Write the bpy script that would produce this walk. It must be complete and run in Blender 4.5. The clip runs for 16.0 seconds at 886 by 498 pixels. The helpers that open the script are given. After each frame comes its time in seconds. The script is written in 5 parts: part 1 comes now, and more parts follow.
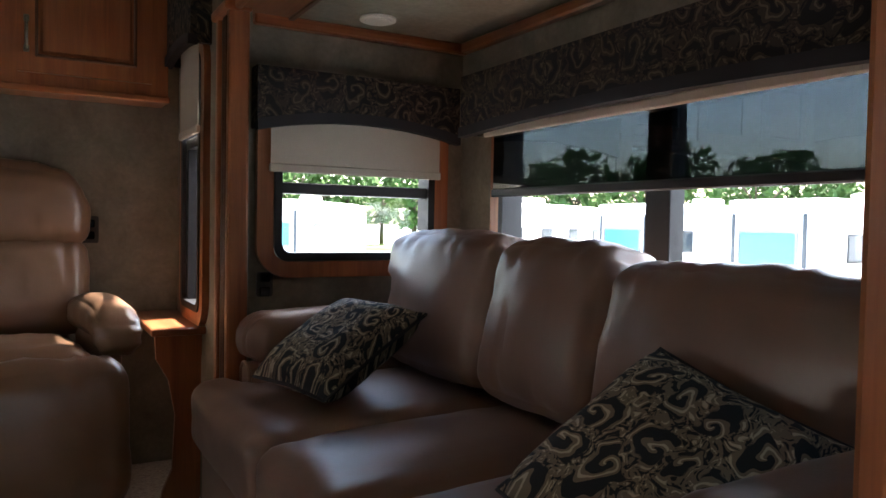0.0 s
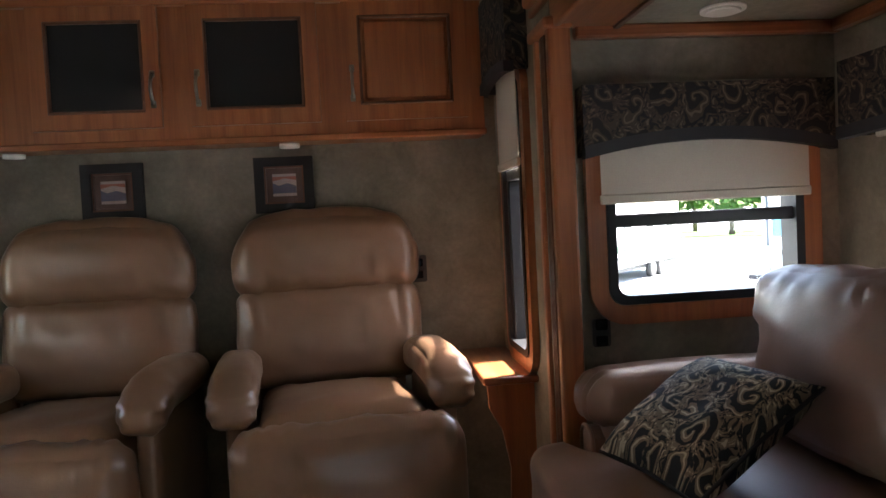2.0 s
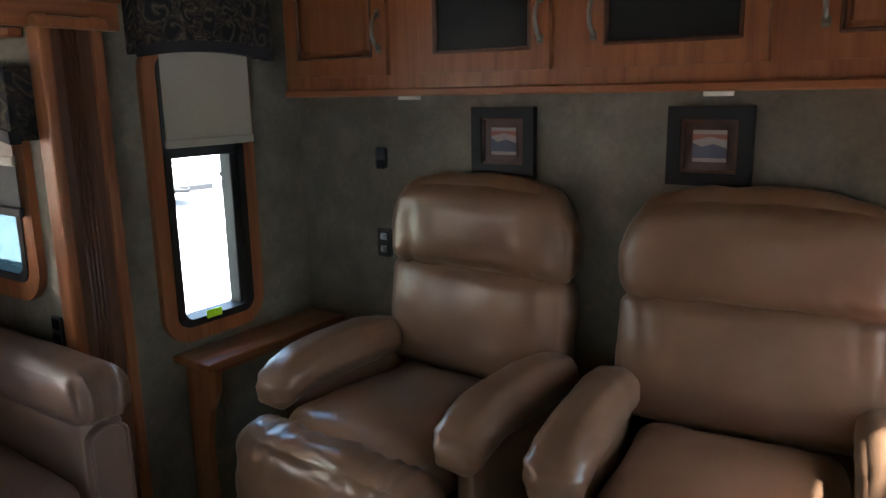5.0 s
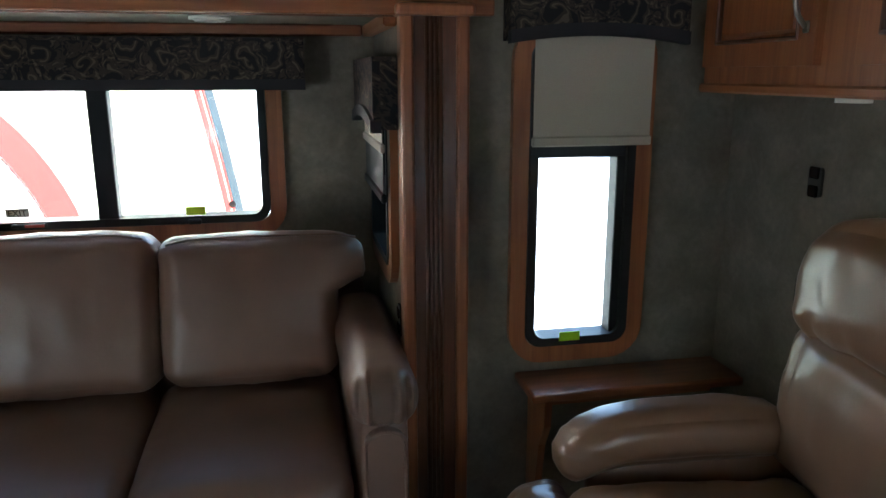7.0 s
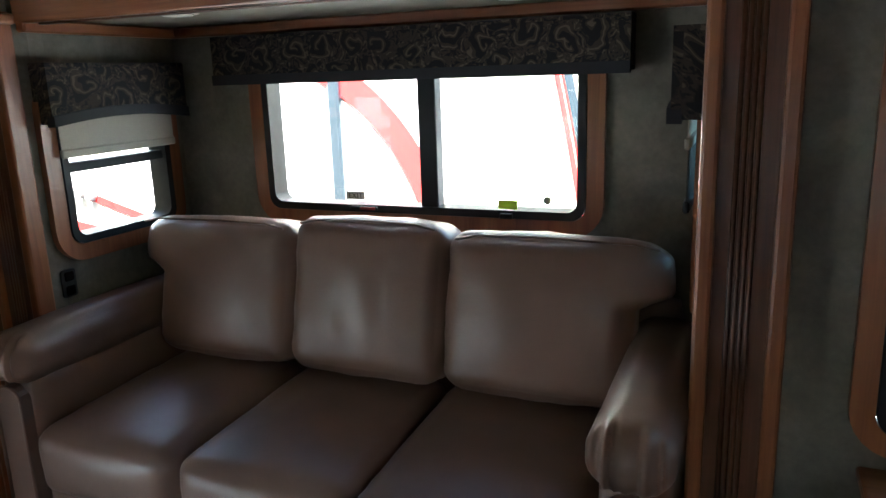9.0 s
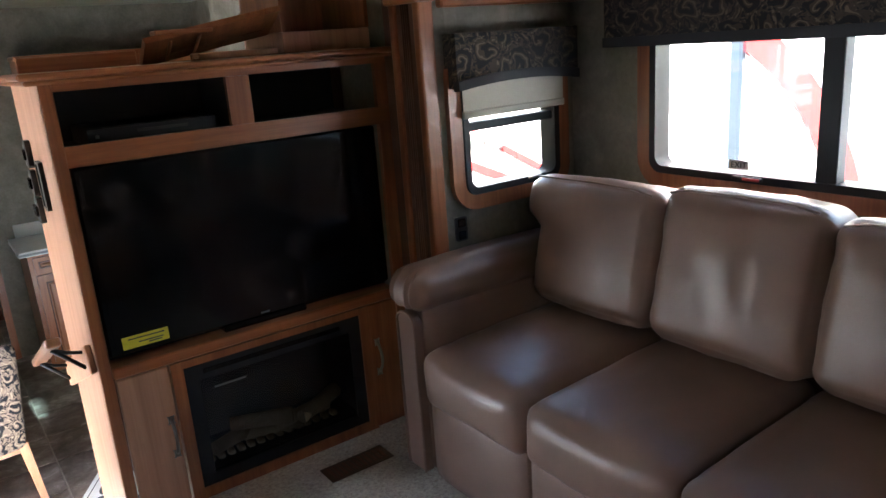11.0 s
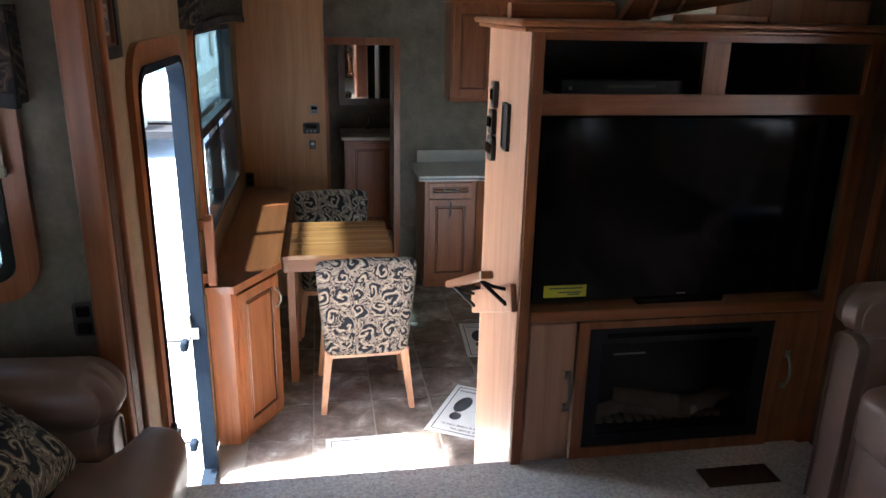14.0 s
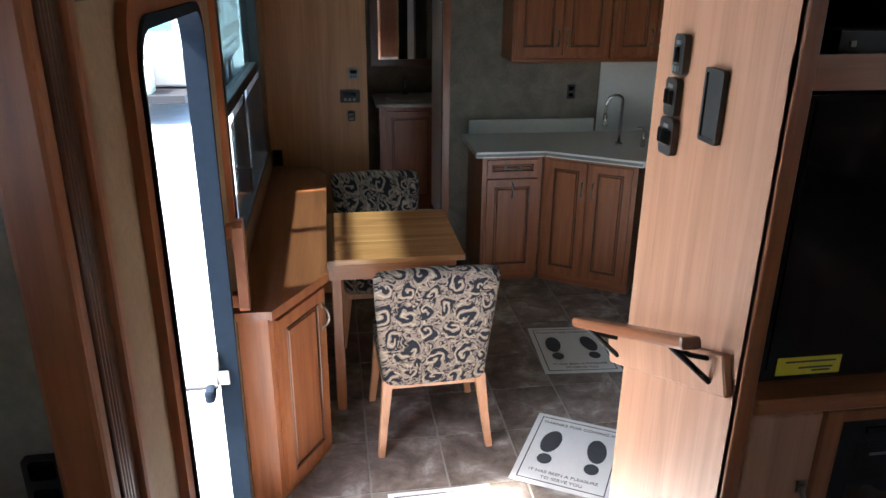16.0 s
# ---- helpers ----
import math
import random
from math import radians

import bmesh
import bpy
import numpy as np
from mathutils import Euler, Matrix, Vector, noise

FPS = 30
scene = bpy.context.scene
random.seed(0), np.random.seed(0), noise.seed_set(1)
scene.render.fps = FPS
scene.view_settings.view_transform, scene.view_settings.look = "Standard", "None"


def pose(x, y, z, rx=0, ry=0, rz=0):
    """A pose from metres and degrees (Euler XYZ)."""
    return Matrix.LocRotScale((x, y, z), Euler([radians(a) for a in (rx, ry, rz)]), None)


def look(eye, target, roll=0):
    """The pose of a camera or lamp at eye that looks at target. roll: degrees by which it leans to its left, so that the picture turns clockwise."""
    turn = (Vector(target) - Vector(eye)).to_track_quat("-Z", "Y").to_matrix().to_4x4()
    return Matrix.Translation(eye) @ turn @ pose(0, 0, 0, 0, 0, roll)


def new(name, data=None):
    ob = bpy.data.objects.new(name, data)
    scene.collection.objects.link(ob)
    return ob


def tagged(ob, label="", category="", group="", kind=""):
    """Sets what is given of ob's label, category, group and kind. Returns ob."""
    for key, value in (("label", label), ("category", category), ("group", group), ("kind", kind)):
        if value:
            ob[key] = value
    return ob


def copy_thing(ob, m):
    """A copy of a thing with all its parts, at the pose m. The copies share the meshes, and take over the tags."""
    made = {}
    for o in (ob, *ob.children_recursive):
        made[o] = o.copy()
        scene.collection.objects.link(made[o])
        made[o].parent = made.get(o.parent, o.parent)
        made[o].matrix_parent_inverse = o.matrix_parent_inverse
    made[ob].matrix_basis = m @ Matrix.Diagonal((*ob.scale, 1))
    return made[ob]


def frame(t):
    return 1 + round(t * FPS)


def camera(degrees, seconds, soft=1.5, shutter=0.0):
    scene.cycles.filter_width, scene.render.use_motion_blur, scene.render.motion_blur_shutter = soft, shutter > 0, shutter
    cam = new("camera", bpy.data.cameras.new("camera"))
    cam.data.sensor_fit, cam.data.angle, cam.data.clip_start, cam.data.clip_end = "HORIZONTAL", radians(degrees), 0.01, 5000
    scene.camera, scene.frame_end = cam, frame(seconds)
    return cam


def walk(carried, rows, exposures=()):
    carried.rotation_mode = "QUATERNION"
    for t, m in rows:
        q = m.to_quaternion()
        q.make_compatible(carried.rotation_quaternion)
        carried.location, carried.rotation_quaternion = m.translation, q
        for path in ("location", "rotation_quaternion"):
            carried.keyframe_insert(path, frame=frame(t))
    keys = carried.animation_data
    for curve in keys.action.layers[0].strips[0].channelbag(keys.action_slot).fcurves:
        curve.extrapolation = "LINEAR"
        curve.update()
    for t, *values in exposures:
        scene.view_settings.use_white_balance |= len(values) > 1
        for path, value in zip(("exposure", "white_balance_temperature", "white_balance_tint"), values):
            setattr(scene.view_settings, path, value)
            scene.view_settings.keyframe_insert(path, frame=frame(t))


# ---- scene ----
cam = camera(62.0, 16.0)
METRES, EYE, TILT, LEAN, TURN = 8.0, 1.5, 0.0, 0.0, -38.7
PATH = [
    (0, (0.527, 0.47, 0.949), (1.514, 2.208, 0.882), 1.1),
    (0.5, (0.53, 0.478, 0.969), (1.511, 2.221, 0.965), -0.0),
    (1, (0.516, 0.547, 0.941), (1.315, 2.38, 0.907), -1.5),
    (1.5, (0.508, 0.633, 1.001), (0.985, 2.574, 1.043), -1.9),
    (2, (0.548, 0.774, 1.079), (0.755, 2.762, 1.001), -2.9),
    (2.5, (0.587, 0.825, 1.235), (0.599, 2.817, 1.051), -2.9),
    (3, (0.581, 0.908, 1.215), (0.45, 2.894, 1.016), -1.5),
    (5.5, (0.78, 1.737, 1.42), (-0.529, 3.177, 0.959), -1.8),
    (6, (0.738, 1.907, 1.433), (-0.779, 3.128, 0.977), -2.0),
    (6.5, (0.704, 2.083, 1.414), (-1.068, 2.889, 0.955), -2.2),
    (7, (0.717, 2.293, 1.419), (-1.19, 2.679, 0.957), -0.1),
    (7.5, (0.69, 2.416, 1.406), (-1.251, 2.53, 0.937), -2.4),
    (8, (0.562, 2.5, 1.393), (-1.386, 2.451, 0.944), 0.0),
    (8.5, (0.477, 2.555, 1.435), (-1.42, 2.137, 0.959), -2.5),
    (9, (0.383, 2.652, 1.383), (-1.409, 1.891, 0.923), -1.9),
    (9.5, (0.321, 2.717, 1.389), (-1.364, 1.782, 0.85), -1.8),
    (10, (0.306, 2.742, 1.41), (-1.188, 1.541, 0.842), -3.8),
    (12.5, (0.371, 2.734, 1.466), (-0.346, 0.953, 0.907), -1.0),
    (13, (0.417, 2.697, 1.474), (-0.189, 0.891, 0.863), -0.7),
    (13.5, (0.498, 2.612, 1.468), (0.047, 0.775, 0.817), 0.8),
    (14, (0.589, 2.523, 1.451), (0.275, 0.648, 0.832), 1.2),
    (14.5, (0.609, 2.374, 1.444), (0.451, 0.495, 0.777), 1.0),
    (15, (0.607, 2.116, 1.41), (0.489, 0.21, 0.815), 1.8),
    (15.5, (0.684, 1.86, 1.365), (0.527, -0.023, 0.71), 1.7),
    (16, (0.778, 1.625, 1.36), (0.496, -0.22, 0.64), 0.6),
]
EXPOSURES = [
    (0.0, 3.6, 6500, 10), (0.5, 3.2, 6500, 10), (1.0, 3.25, 6500, 10), (1.5, 3.65, 6500, 10), (3.0, 4.35, 6500, 10), (5.5, 4.0, 6100, 3),
    (7.0, 4.0, 5900, 1), (8.5, 4.0, 5900, 0), (10.0, 4.25, 6250, 8), (12.5, 4.6, 6000, 10), (13.5, 4.25, 6000, 10), (14.5, 3.6, 6100, 10),
    (15.0, 3.45, 6100, 10), (16.0, 3.6, 6100, 10),
]
walk(cam, [(t, look(eye, target, roll)) for t, eye, target, roll in PATH], EXPOSURES)
# ---- body ----

# ---- light ----
SUN_ELEV, SUN_TURN = 59.0, 78.0
world = bpy.data.worlds.new("sky")
scene.world = world
world.use_nodes = True
wn = world.node_tree
sky = wn.nodes.new("ShaderNodeTexSky")
sky.sky_type, sky.sun_disc = "NISHITA", False
sky.sun_elevation, sky.sun_rotation = radians(SUN_ELEV), radians(SUN_TURN)
sky.air_density, sky.dust_density = 1.2, 3.0
wn.nodes["Background"].inputs[1].default_value = 0.15
wn.links.new(sky.outputs[0], wn.nodes["Background"].inputs[0])
sun = new("sun", bpy.data.lights.new("sun", "SUN"))
sun.data.energy, sun.data.angle, sun.data.color = 4.8, radians(4), (1.0, 0.95, 0.87)
_e, _a = radians(SUN_ELEV), radians(SUN_TURN)
_d = Vector((math.sin(_a) * math.cos(_e), math.cos(_a) * math.cos(_e), math.sin(_e)))
sun.matrix_world = look(_d * 30, (0, 0, 0))

# ---- materials ----


def nodes_of(name, rough=0.5, metal=0.0, spec=0.5):
    m = bpy.data.materials.new(name)
    m.use_nodes = True
    nt = m.node_tree
    b = nt.nodes["Principled BSDF"]
    b.inputs["Roughness"].default_value, b.inputs["Metallic"].default_value = rough, metal
    b.inputs["Specular IOR Level"].default_value = spec
    return m, nt, b


def put_in(nt, kind, **sets):
    n = nt.nodes.new(kind)
    for k, v in sets.items():
        n.inputs[k].default_value = v
    return n


def ramp(nt, src, stops):
    r = nt.nodes.new("ShaderNodeValToRGB")
    el = r.color_ramp.elements
    while len(el) < len(stops):
        el.new(0.5)
    for e, (p, c) in zip(el, stops):
        e.position, e.color = p, (*c, 1)
    nt.links.new(src, r.inputs[0])
    return r


def coords(nt, scale=(1, 1, 1), rot=(0, 0, 0), object_space=True):
    tc = nt.nodes.new("ShaderNodeTexCoord")
    mp = nt.nodes.new("ShaderNodeMapping")
    mp.inputs["Scale"].default_value = scale
    mp.inputs["Rotation"].default_value = [radians(a) for a in rot]
    info = nt.nodes.new("ShaderNodeObjectInfo")
    add = nt.nodes.new("ShaderNodeVectorMath")
    mul = nt.nodes.new("ShaderNodeMath")
    mul.operation, mul.inputs[1].default_value = "MULTIPLY", 7.3
    nt.links.new(info.outputs["Random"], mul.inputs[0])
    nt.links.new(tc.outputs["Object"], add.inputs[0])
    nt.links.new(mul.outputs[0], add.inputs[1])
    nt.links.new(add.outputs[0], mp.inputs[0])
    return mp.outputs[0]


def bump(nt, b, src, strength=0.2, dist=0.01):
    n = put_in(nt, "ShaderNodeBump", Strength=strength, Distance=dist)
    nt.links.new(src, n.inputs["Height"])
    nt.links.new(n.outputs[0], b.inputs["Normal"])


def mix(nt, a, b_, fac, mode="MIX"):
    n = nt.nodes.new("ShaderNodeMix")
    n.data_type, n.blend_type = "RGBA", mode
    for i, v in ((0, fac), (6, a), (7, b_)):
        if isinstance(v, (int, float)):
            n.inputs[i].default_value = v
        elif isinstance(v, tuple):
            n.inputs[i].default_value = (*v, 1)
        else:
            nt.links.new(v, n.inputs[i])
    return n.outputs[2]


def noise_tex(nt, vec, scale, detail=4.0, rough=0.55, dist=0.0):
    n = put_in(nt, "ShaderNodeTexNoise", Scale=scale, Detail=detail, Roughness=rough, Distortion=dist)
    nt.links.new(vec, n.inputs["Vector"])
    return n.outputs["Fac"]


def plain(name, c, rough=0.5, metal=0.0, vary=0.12, scale=30.0, bumps=0.05, spec=0.5):
    m, nt, b = nodes_of(name, rough, metal, spec)
    v = coords(nt)
    n1, n2 = noise_tex(nt, v, scale), noise_tex(nt, v, scale / 9)
    lo, hi = tuple(x * (1 - vary) for x in c), tuple(min(1, x * (1 + vary)) for x in c)
    col = mix(nt, ramp(nt, n1, [(0.35, lo), (0.65, hi)]).outputs[0], ramp(nt, n2, [(0.3, lo), (0.7, hi)]).outputs[0], 0.5)
    nt.links.new(col, b.inputs["Base Color"])
    r = ramp(nt, n2, [(0.3, (rough * 0.85,) * 3), (0.7, (min(1, rough * 1.15),) * 3)])
    nt.links.new(r.outputs[0], b.inputs["Roughness"])
    if bumps:
        bump(nt, b, n1, bumps, 0.004)
    return m


def wood(name, dark, mid, light, axis="z", rough=0.38, scale=1.0):
    """Fine straight grain along an axis with broader cathedral figure."""
    m, nt, b = nodes_of(name, rough)
    st = {"z": (14, 14, 0.9), "x": (0.9, 14, 14), "y": (14, 0.9, 14)}[axis]
    v = coords(nt, tuple(s * scale for s in st))
    fig = noise_tex(nt, v, 1.6, 5, 0.6, 0.8)
    st2 = {"z": (160, 160, 4), "x": (4, 160, 160), "y": (160, 4, 160)}[axis]
    v2 = coords(nt, tuple(s * scale for s in st2))
    fine = noise_tex(nt, v2, 1.0, 3, 0.6)
    c1 = ramp(nt, fig, [(0.28, dark), (0.5, mid), (0.72, light)]).outputs[0]
    c2 = ramp(nt, fine, [(0.36, tuple(x * 0.55 for x in mid)), (0.56, (1, 1, 1))]).outputs[0]
    nt.links.new(mix(nt, c1, c2, 0.13, "MULTIPLY"), b.inputs["Base Color"])
    bump(nt, b, fine, 0.06, 0.002)
    b.inputs["Coat Weight"].default_value, b.inputs["Coat Roughness"].default_value = (0.7, 0.26) if rough < 0.3 else (0.15, 0.25)
    return m


def leather(name, c, rough=0.42, spec=0.5):
    """Upholstery hide: cloudy colour and fine pores."""
    m, nt, b = nodes_of(name, rough, 0.0, spec)
    v = coords(nt)
    big, pore = noise_tex(nt, v, 4, 3), noise_tex(nt, v, 140, 2)
    col = ramp(nt, big, [(0.25, tuple(x * 0.82 for x in c)), (0.75, tuple(x * 1.15 for x in c))]).outputs[0]
    nt.links.new(col, b.inputs["Base Color"])
    r = ramp(nt, big, [(0.25, (rough * 1.15,) * 3), (0.75, (rough * 0.88,) * 3)])
    nt.links.new(r.outputs[0], b.inputs["Roughness"])
    bump(nt, b, pore, 0.12, 0.002)
    return m


def paisley(name, ground, motif, cream, scale=1.0):
    """Jacquard of curled teardrops: a spiral round each motif's eye, dark outlines, dark gaps with leaf veins."""
    m, nt, b = nodes_of(name, 0.85, spec=0.2)

    def calc(op, a, c=None, e=None):
        n = nt.nodes.new("ShaderNodeMath")
        n.operation = op
        for i, v in enumerate((a, c, e)):
            if isinstance(v, (int, float)):
                n.inputs[i].default_value = v
            elif v is not None:
                nt.links.new(v, n.inputs[i])
        return n.outputs[0]

    sep = nt.nodes.new("ShaderNodeSeparateXYZ")
    nt.links.new(coords(nt, (scale,) * 3), sep.inputs[0])
    flat = nt.nodes.new("ShaderNodeCombineXYZ")
    nt.links.new(calc("MULTIPLY_ADD", sep.outputs[1], 0.6, sep.outputs[0]), flat.inputs[0])
    nt.links.new(calc("MULTIPLY_ADD", sep.outputs[1], 0.6, sep.outputs[2]), flat.inputs[1])
    warp = put_in(nt, "ShaderNodeTexNoise", Scale=13.0, Detail=2.0)
    nt.links.new(flat.outputs[0], warp.inputs["Vector"])
    vm = nt.nodes.new("ShaderNodeVectorMath")
    vm.operation, vm.inputs[1].default_value = "MULTIPLY_ADD", (0.085, 0.085, 0.0)
    nt.links.new(warp.outputs["Color"], vm.inputs[0])
    nt.links.new(flat.outputs[0], vm.inputs[2])
    vo = put_in(nt, "ShaderNodeTexVoronoi", Scale=10.5, Randomness=0.8)
    vo.voronoi_dimensions = "2D"
    nt.links.new(vm.outputs[0], vo.inputs["Vector"])
    off = nt.nodes.new("ShaderNodeVectorMath")
    off.operation = "SUBTRACT"
    nt.links.new(vm.outputs[0], off.inputs[0])
    nt.links.new(vo.outputs["Position"], off.inputs[1])
    loc = nt.nodes.new("ShaderNodeSeparateXYZ")
    nt.links.new(off.outputs[0], loc.inputs[0])
    turn = calc("ARCTAN2", loc.outputs[1], loc.outputs[0])
    spiral = calc("SINE", calc("ADD", calc("MULTIPLY", vo.outputs["Distance"], 17.0), calc("MULTIPLY_ADD", vo.outputs["Color"], 6.28, turn)))
    scroll = ramp(nt, spiral, [(0.0, ground), (0.09, ground), (0.14, motif), (0.88, motif), (0.95, cream), (1.0, cream)])
    scroll.color_ramp.interpolation = "LINEAR"
    fine = noise_tex(nt, vm.outputs[0], 48, 2, 0.5, 2.0)
    leafy = ramp(nt, fine, [(0.43, ground), (0.46, motif), (0.60, motif), (0.63, cream)]).outputs[0]
    rim = put_in(nt, "ShaderNodeTexVoronoi", Scale=10.5, Randomness=0.8)
    rim.voronoi_dimensions, rim.feature = "2D", "DISTANCE_TO_EDGE"
    nt.links.new(vm.outputs[0], rim.inputs["Vector"])
    gap = ramp(nt, rim.outputs["Distance"], [(0.13, (1, 1, 1)), (0.16, (0, 0, 0))]).outputs[0]
    nt.links.new(mix(nt, scroll.outputs[0], leafy, gap), b.inputs["Base Color"])
    weave = noise_tex(nt, flat.outputs[0], 420, 2)
    bump(nt, b, weave, 0.25, 0.002)
    return m


def mottled(name, stops, scale=9.0, rough=0.8, fine=60.0, bumps=0.1):
    m, nt, b = nodes_of(name, rough, spec=0.3)
    v = coords(nt)
    a, f = noise_tex(nt, v, scale, 6, 0.65, 0.4), noise_tex(nt, v, fine, 3)
    col = mix(nt, ramp(nt, a, stops).outputs[0], ramp(nt, f, [(0.3, (0.75,) * 3), (0.7, (1.1,) * 3)]).outputs[0], 0.5, "MULTIPLY")
    nt.links.new(col, b.inputs["Base Color"])
    bump(nt, b, f, bumps, 0.004)
    return m


def cut_by(nt, node, times, plus):
    n = nt.nodes.new("ShaderNodeMath")
    n.operation, n.inputs[1].default_value, n.inputs[2].default_value = "MULTIPLY_ADD", times, plus
    nt.links.new(node.outputs[0], n.inputs[0])
    return n


def glass(name, tint=(1, 1, 1), rough=0.0):
    m, nt, b = nodes_of(name)
    nt.nodes.remove(b)
    tr = put_in(nt, "ShaderNodeBsdfTransparent", Color=(*tint, 1))
    gl = put_in(nt, "ShaderNodeBsdfGlossy", Roughness=rough)
    lw = put_in(nt, "ShaderNodeLayerWeight", Blend=0.5)
    fr = nt.nodes.new("ShaderNodeMath")
    fr.operation, fr.inputs[1].default_value = "POWER", 4.0
    nt.links.new(lw.outputs["Facing"], fr.inputs[0])
    fr = cut_by(nt, fr, 0.45, 0.03)
    mx = nt.nodes.new("ShaderNodeMixShader")
    nt.links.new(fr.outputs[0], mx.inputs[0])
    nt.links.new(tr.outputs[0], mx.inputs[1])
    nt.links.new(gl.outputs[0], mx.inputs[2])
    nt.links.new(mx.outputs[0], nt.nodes["Material Output"].inputs[0])
    return m


CHERRY = wood("cherry_wood", (0.20, 0.062, 0.023), (0.29, 0.098, 0.036), (0.36, 0.132, 0.05))
CHERRY_X = wood("cherry_wood_across", (0.20, 0.062, 0.023), (0.29, 0.098, 0.036), (0.36, 0.132, 0.05), "x")
CHERRY_Y = wood("cherry_wood_along", (0.18, 0.058, 0.022), (0.27, 0.094, 0.036), (0.35, 0.135, 0.054), "y", 0.28)
DARKWOOD = wood("dark_cherry_wood", (0.075, 0.026, 0.014), (0.11, 0.04, 0.02), (0.15, 0.058, 0.03))
MAPLE = wood("light_panel_wood", (0.37, 0.175, 0.095), (0.45, 0.225, 0.13), (0.52, 0.275, 0.165), rough=0.45, scale=0.7)
MAPLE_BACK = wood("golden_panel_wood", (0.34, 0.155, 0.065), (0.42, 0.205, 0.09), (0.49, 0.255, 0.12), rough=0.45, scale=0.7)
BUTCHER = wood("striped_tabletop_wood", (0.27, 0.10, 0.036), (0.37, 0.15, 0.055), (0.44, 0.2, 0.08), "x", 0.25, 0.8)
LEGWOOD = wood("chair_leg_wood", (0.4, 0.18, 0.09), (0.5, 0.24, 0.125), (0.57, 0.3, 0.17))
WALLPAPER = mottled("taupe_wallpaper", [(0.3, (0.15, 0.133, 0.103)), (0.5, (0.2, 0.18, 0.142)), (0.72, (0.265, 0.24, 0.192))], 7, 0.75)
WALLTAN = mottled("tan_wall_panel", [(0.3, (0.25, 0.165, 0.10)), (0.7, (0.33, 0.23, 0.145))], 6, 0.7)
CEIL = mottled("cream_ceiling_vinyl", [(0.3, (0.27, 0.25, 0.195)), (0.7, (0.33, 0.31, 0.245))], 12, 0.7)
CARPET = mottled("beige_carpet", [(0.32, (0.38, 0.33, 0.28)), (0.5, (0.56, 0.51, 0.45)), (0.68, (0.72, 0.67, 0.60))], 90, 0.95, 330, 1.0)
TAN_LEATHER = leather("tan_leather", (0.215, 0.12, 0.073), 0.31, 0.55)
BROWN_LEATHER = leather("brown_leather", (0.195, 0.114, 0.085), 0.40, 0.65)
PAISLEY = paisley("paisley_jacquard", (0.014, 0.015, 0.020), (0.20, 0.155, 0.125), (0.33, 0.27, 0.20))
PILLOWFAB = paisley("pillow_jacquard", (0.018, 0.022, 0.026), (0.17, 0.135, 0.10), (0.42, 0.36, 0.27), 1.25)
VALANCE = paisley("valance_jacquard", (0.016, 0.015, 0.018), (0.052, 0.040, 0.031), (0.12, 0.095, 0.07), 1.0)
TRIMFAB = plain("black_welt_fabric", (0.014, 0.014, 0.018), 0.75)
SHADE = plain("cream_shade_cloth", (0.42, 0.375, 0.31), 0.85, vary=0.05, scale=200)
BLACK = plain("black_frame_paint", (0.010, 0.010, 0.012), 0.5, spec=0.3)
NAVY = plain("dark_blue_door_edge", (0.006, 0.011, 0.019), 0.9, spec=0.1)
BLACKGLOSS = plain("black_gloss_plastic", (0.004, 0.004, 0.005), 0.10, vary=0.05, bumps=0)
PLASTIC = plain("black_plastic", (0.018, 0.017, 0.016), 0.45)
DEVICE = plain("grey_device_plastic", (0.18, 0.18, 0.18), 0.4)
BRONZE = plain("pewter_metal", (0.28, 0.26, 0.23), 0.33, 1.0)
CHROME = plain("chrome_metal", (0.75, 0.75, 0.76), 0.14, 1.0, vary=0.04, bumps=0)
WHITE = plain("white_solid_surface", (0.72, 0.71, 0.67), 0.35, vary=0.04)
PAPER = plain("white_paper_mat", (0.75, 0.76, 0.76), 0.7, vary=0.03)
INK = plain("grey_ink", (0.05, 0.055, 0.065), 0.7)
YELLOW = plain("yellow_sticker", (0.55, 0.48, 0.03), 0.5, vary=0.03)
RVTEAL = plain("cyan_tinted_window", (0.06, 0.22, 0.25), 0.15, vary=0.05, bumps=0)
GREENY = plain("lime_tag_plastic", (0.5, 0.85, 0.02), 0.4, vary=0.03)
# near-black colour carries the shade inside the niches and television bay
DARKHOLE = plain("niche_shade_black", (0.012, 0.01, 0.009), 0.7)
GLASS = glass("clear_window_glass")
TINT = glass("tinted_window_glass", (0.26, 0.32, 0.33))
SHADEGLASS = glass("dark_sun_screen", (0.12, 0.135, 0.15))
SMOKED = plain("smoked_cabinet_glass", (0.012, 0.012, 0.012), 0.45, vary=0.05, bumps=0, spec=0.3)
MIRROR = plain("mirror_silver", (0.85, 0.85, 0.85), 0.02, 1.0, vary=0.0, bumps=0)
CONCRETE = mottled("pale_gravel_lot", [(0.3, (0.30, 0.325, 0.345)), (0.7, (0.38, 0.405, 0.425))], 2, 0.9, 40)
GRASS = mottled("mown_grass", [(0.3, (0.05, 0.11, 0.02)), (0.7, (0.1, 0.2, 0.04))], 3, 0.95, 60)
LEAVES = mottled("tree_leaves", [(0.3, (0.03, 0.07, 0.015)), (0.7, (0.07, 0.13, 0.03))], 1.5, 0.9, 8)
BARK = mottled("tree_bark", [(0.3, (0.05, 0.035, 0.025)), (0.7, (0.11, 0.08, 0.06))], 6, 0.9)
RVWHITE = plain("white_trailer_gelcoat", (0.78, 0.78, 0.76), 0.25, vary=0.03, scale=4, bumps=0)
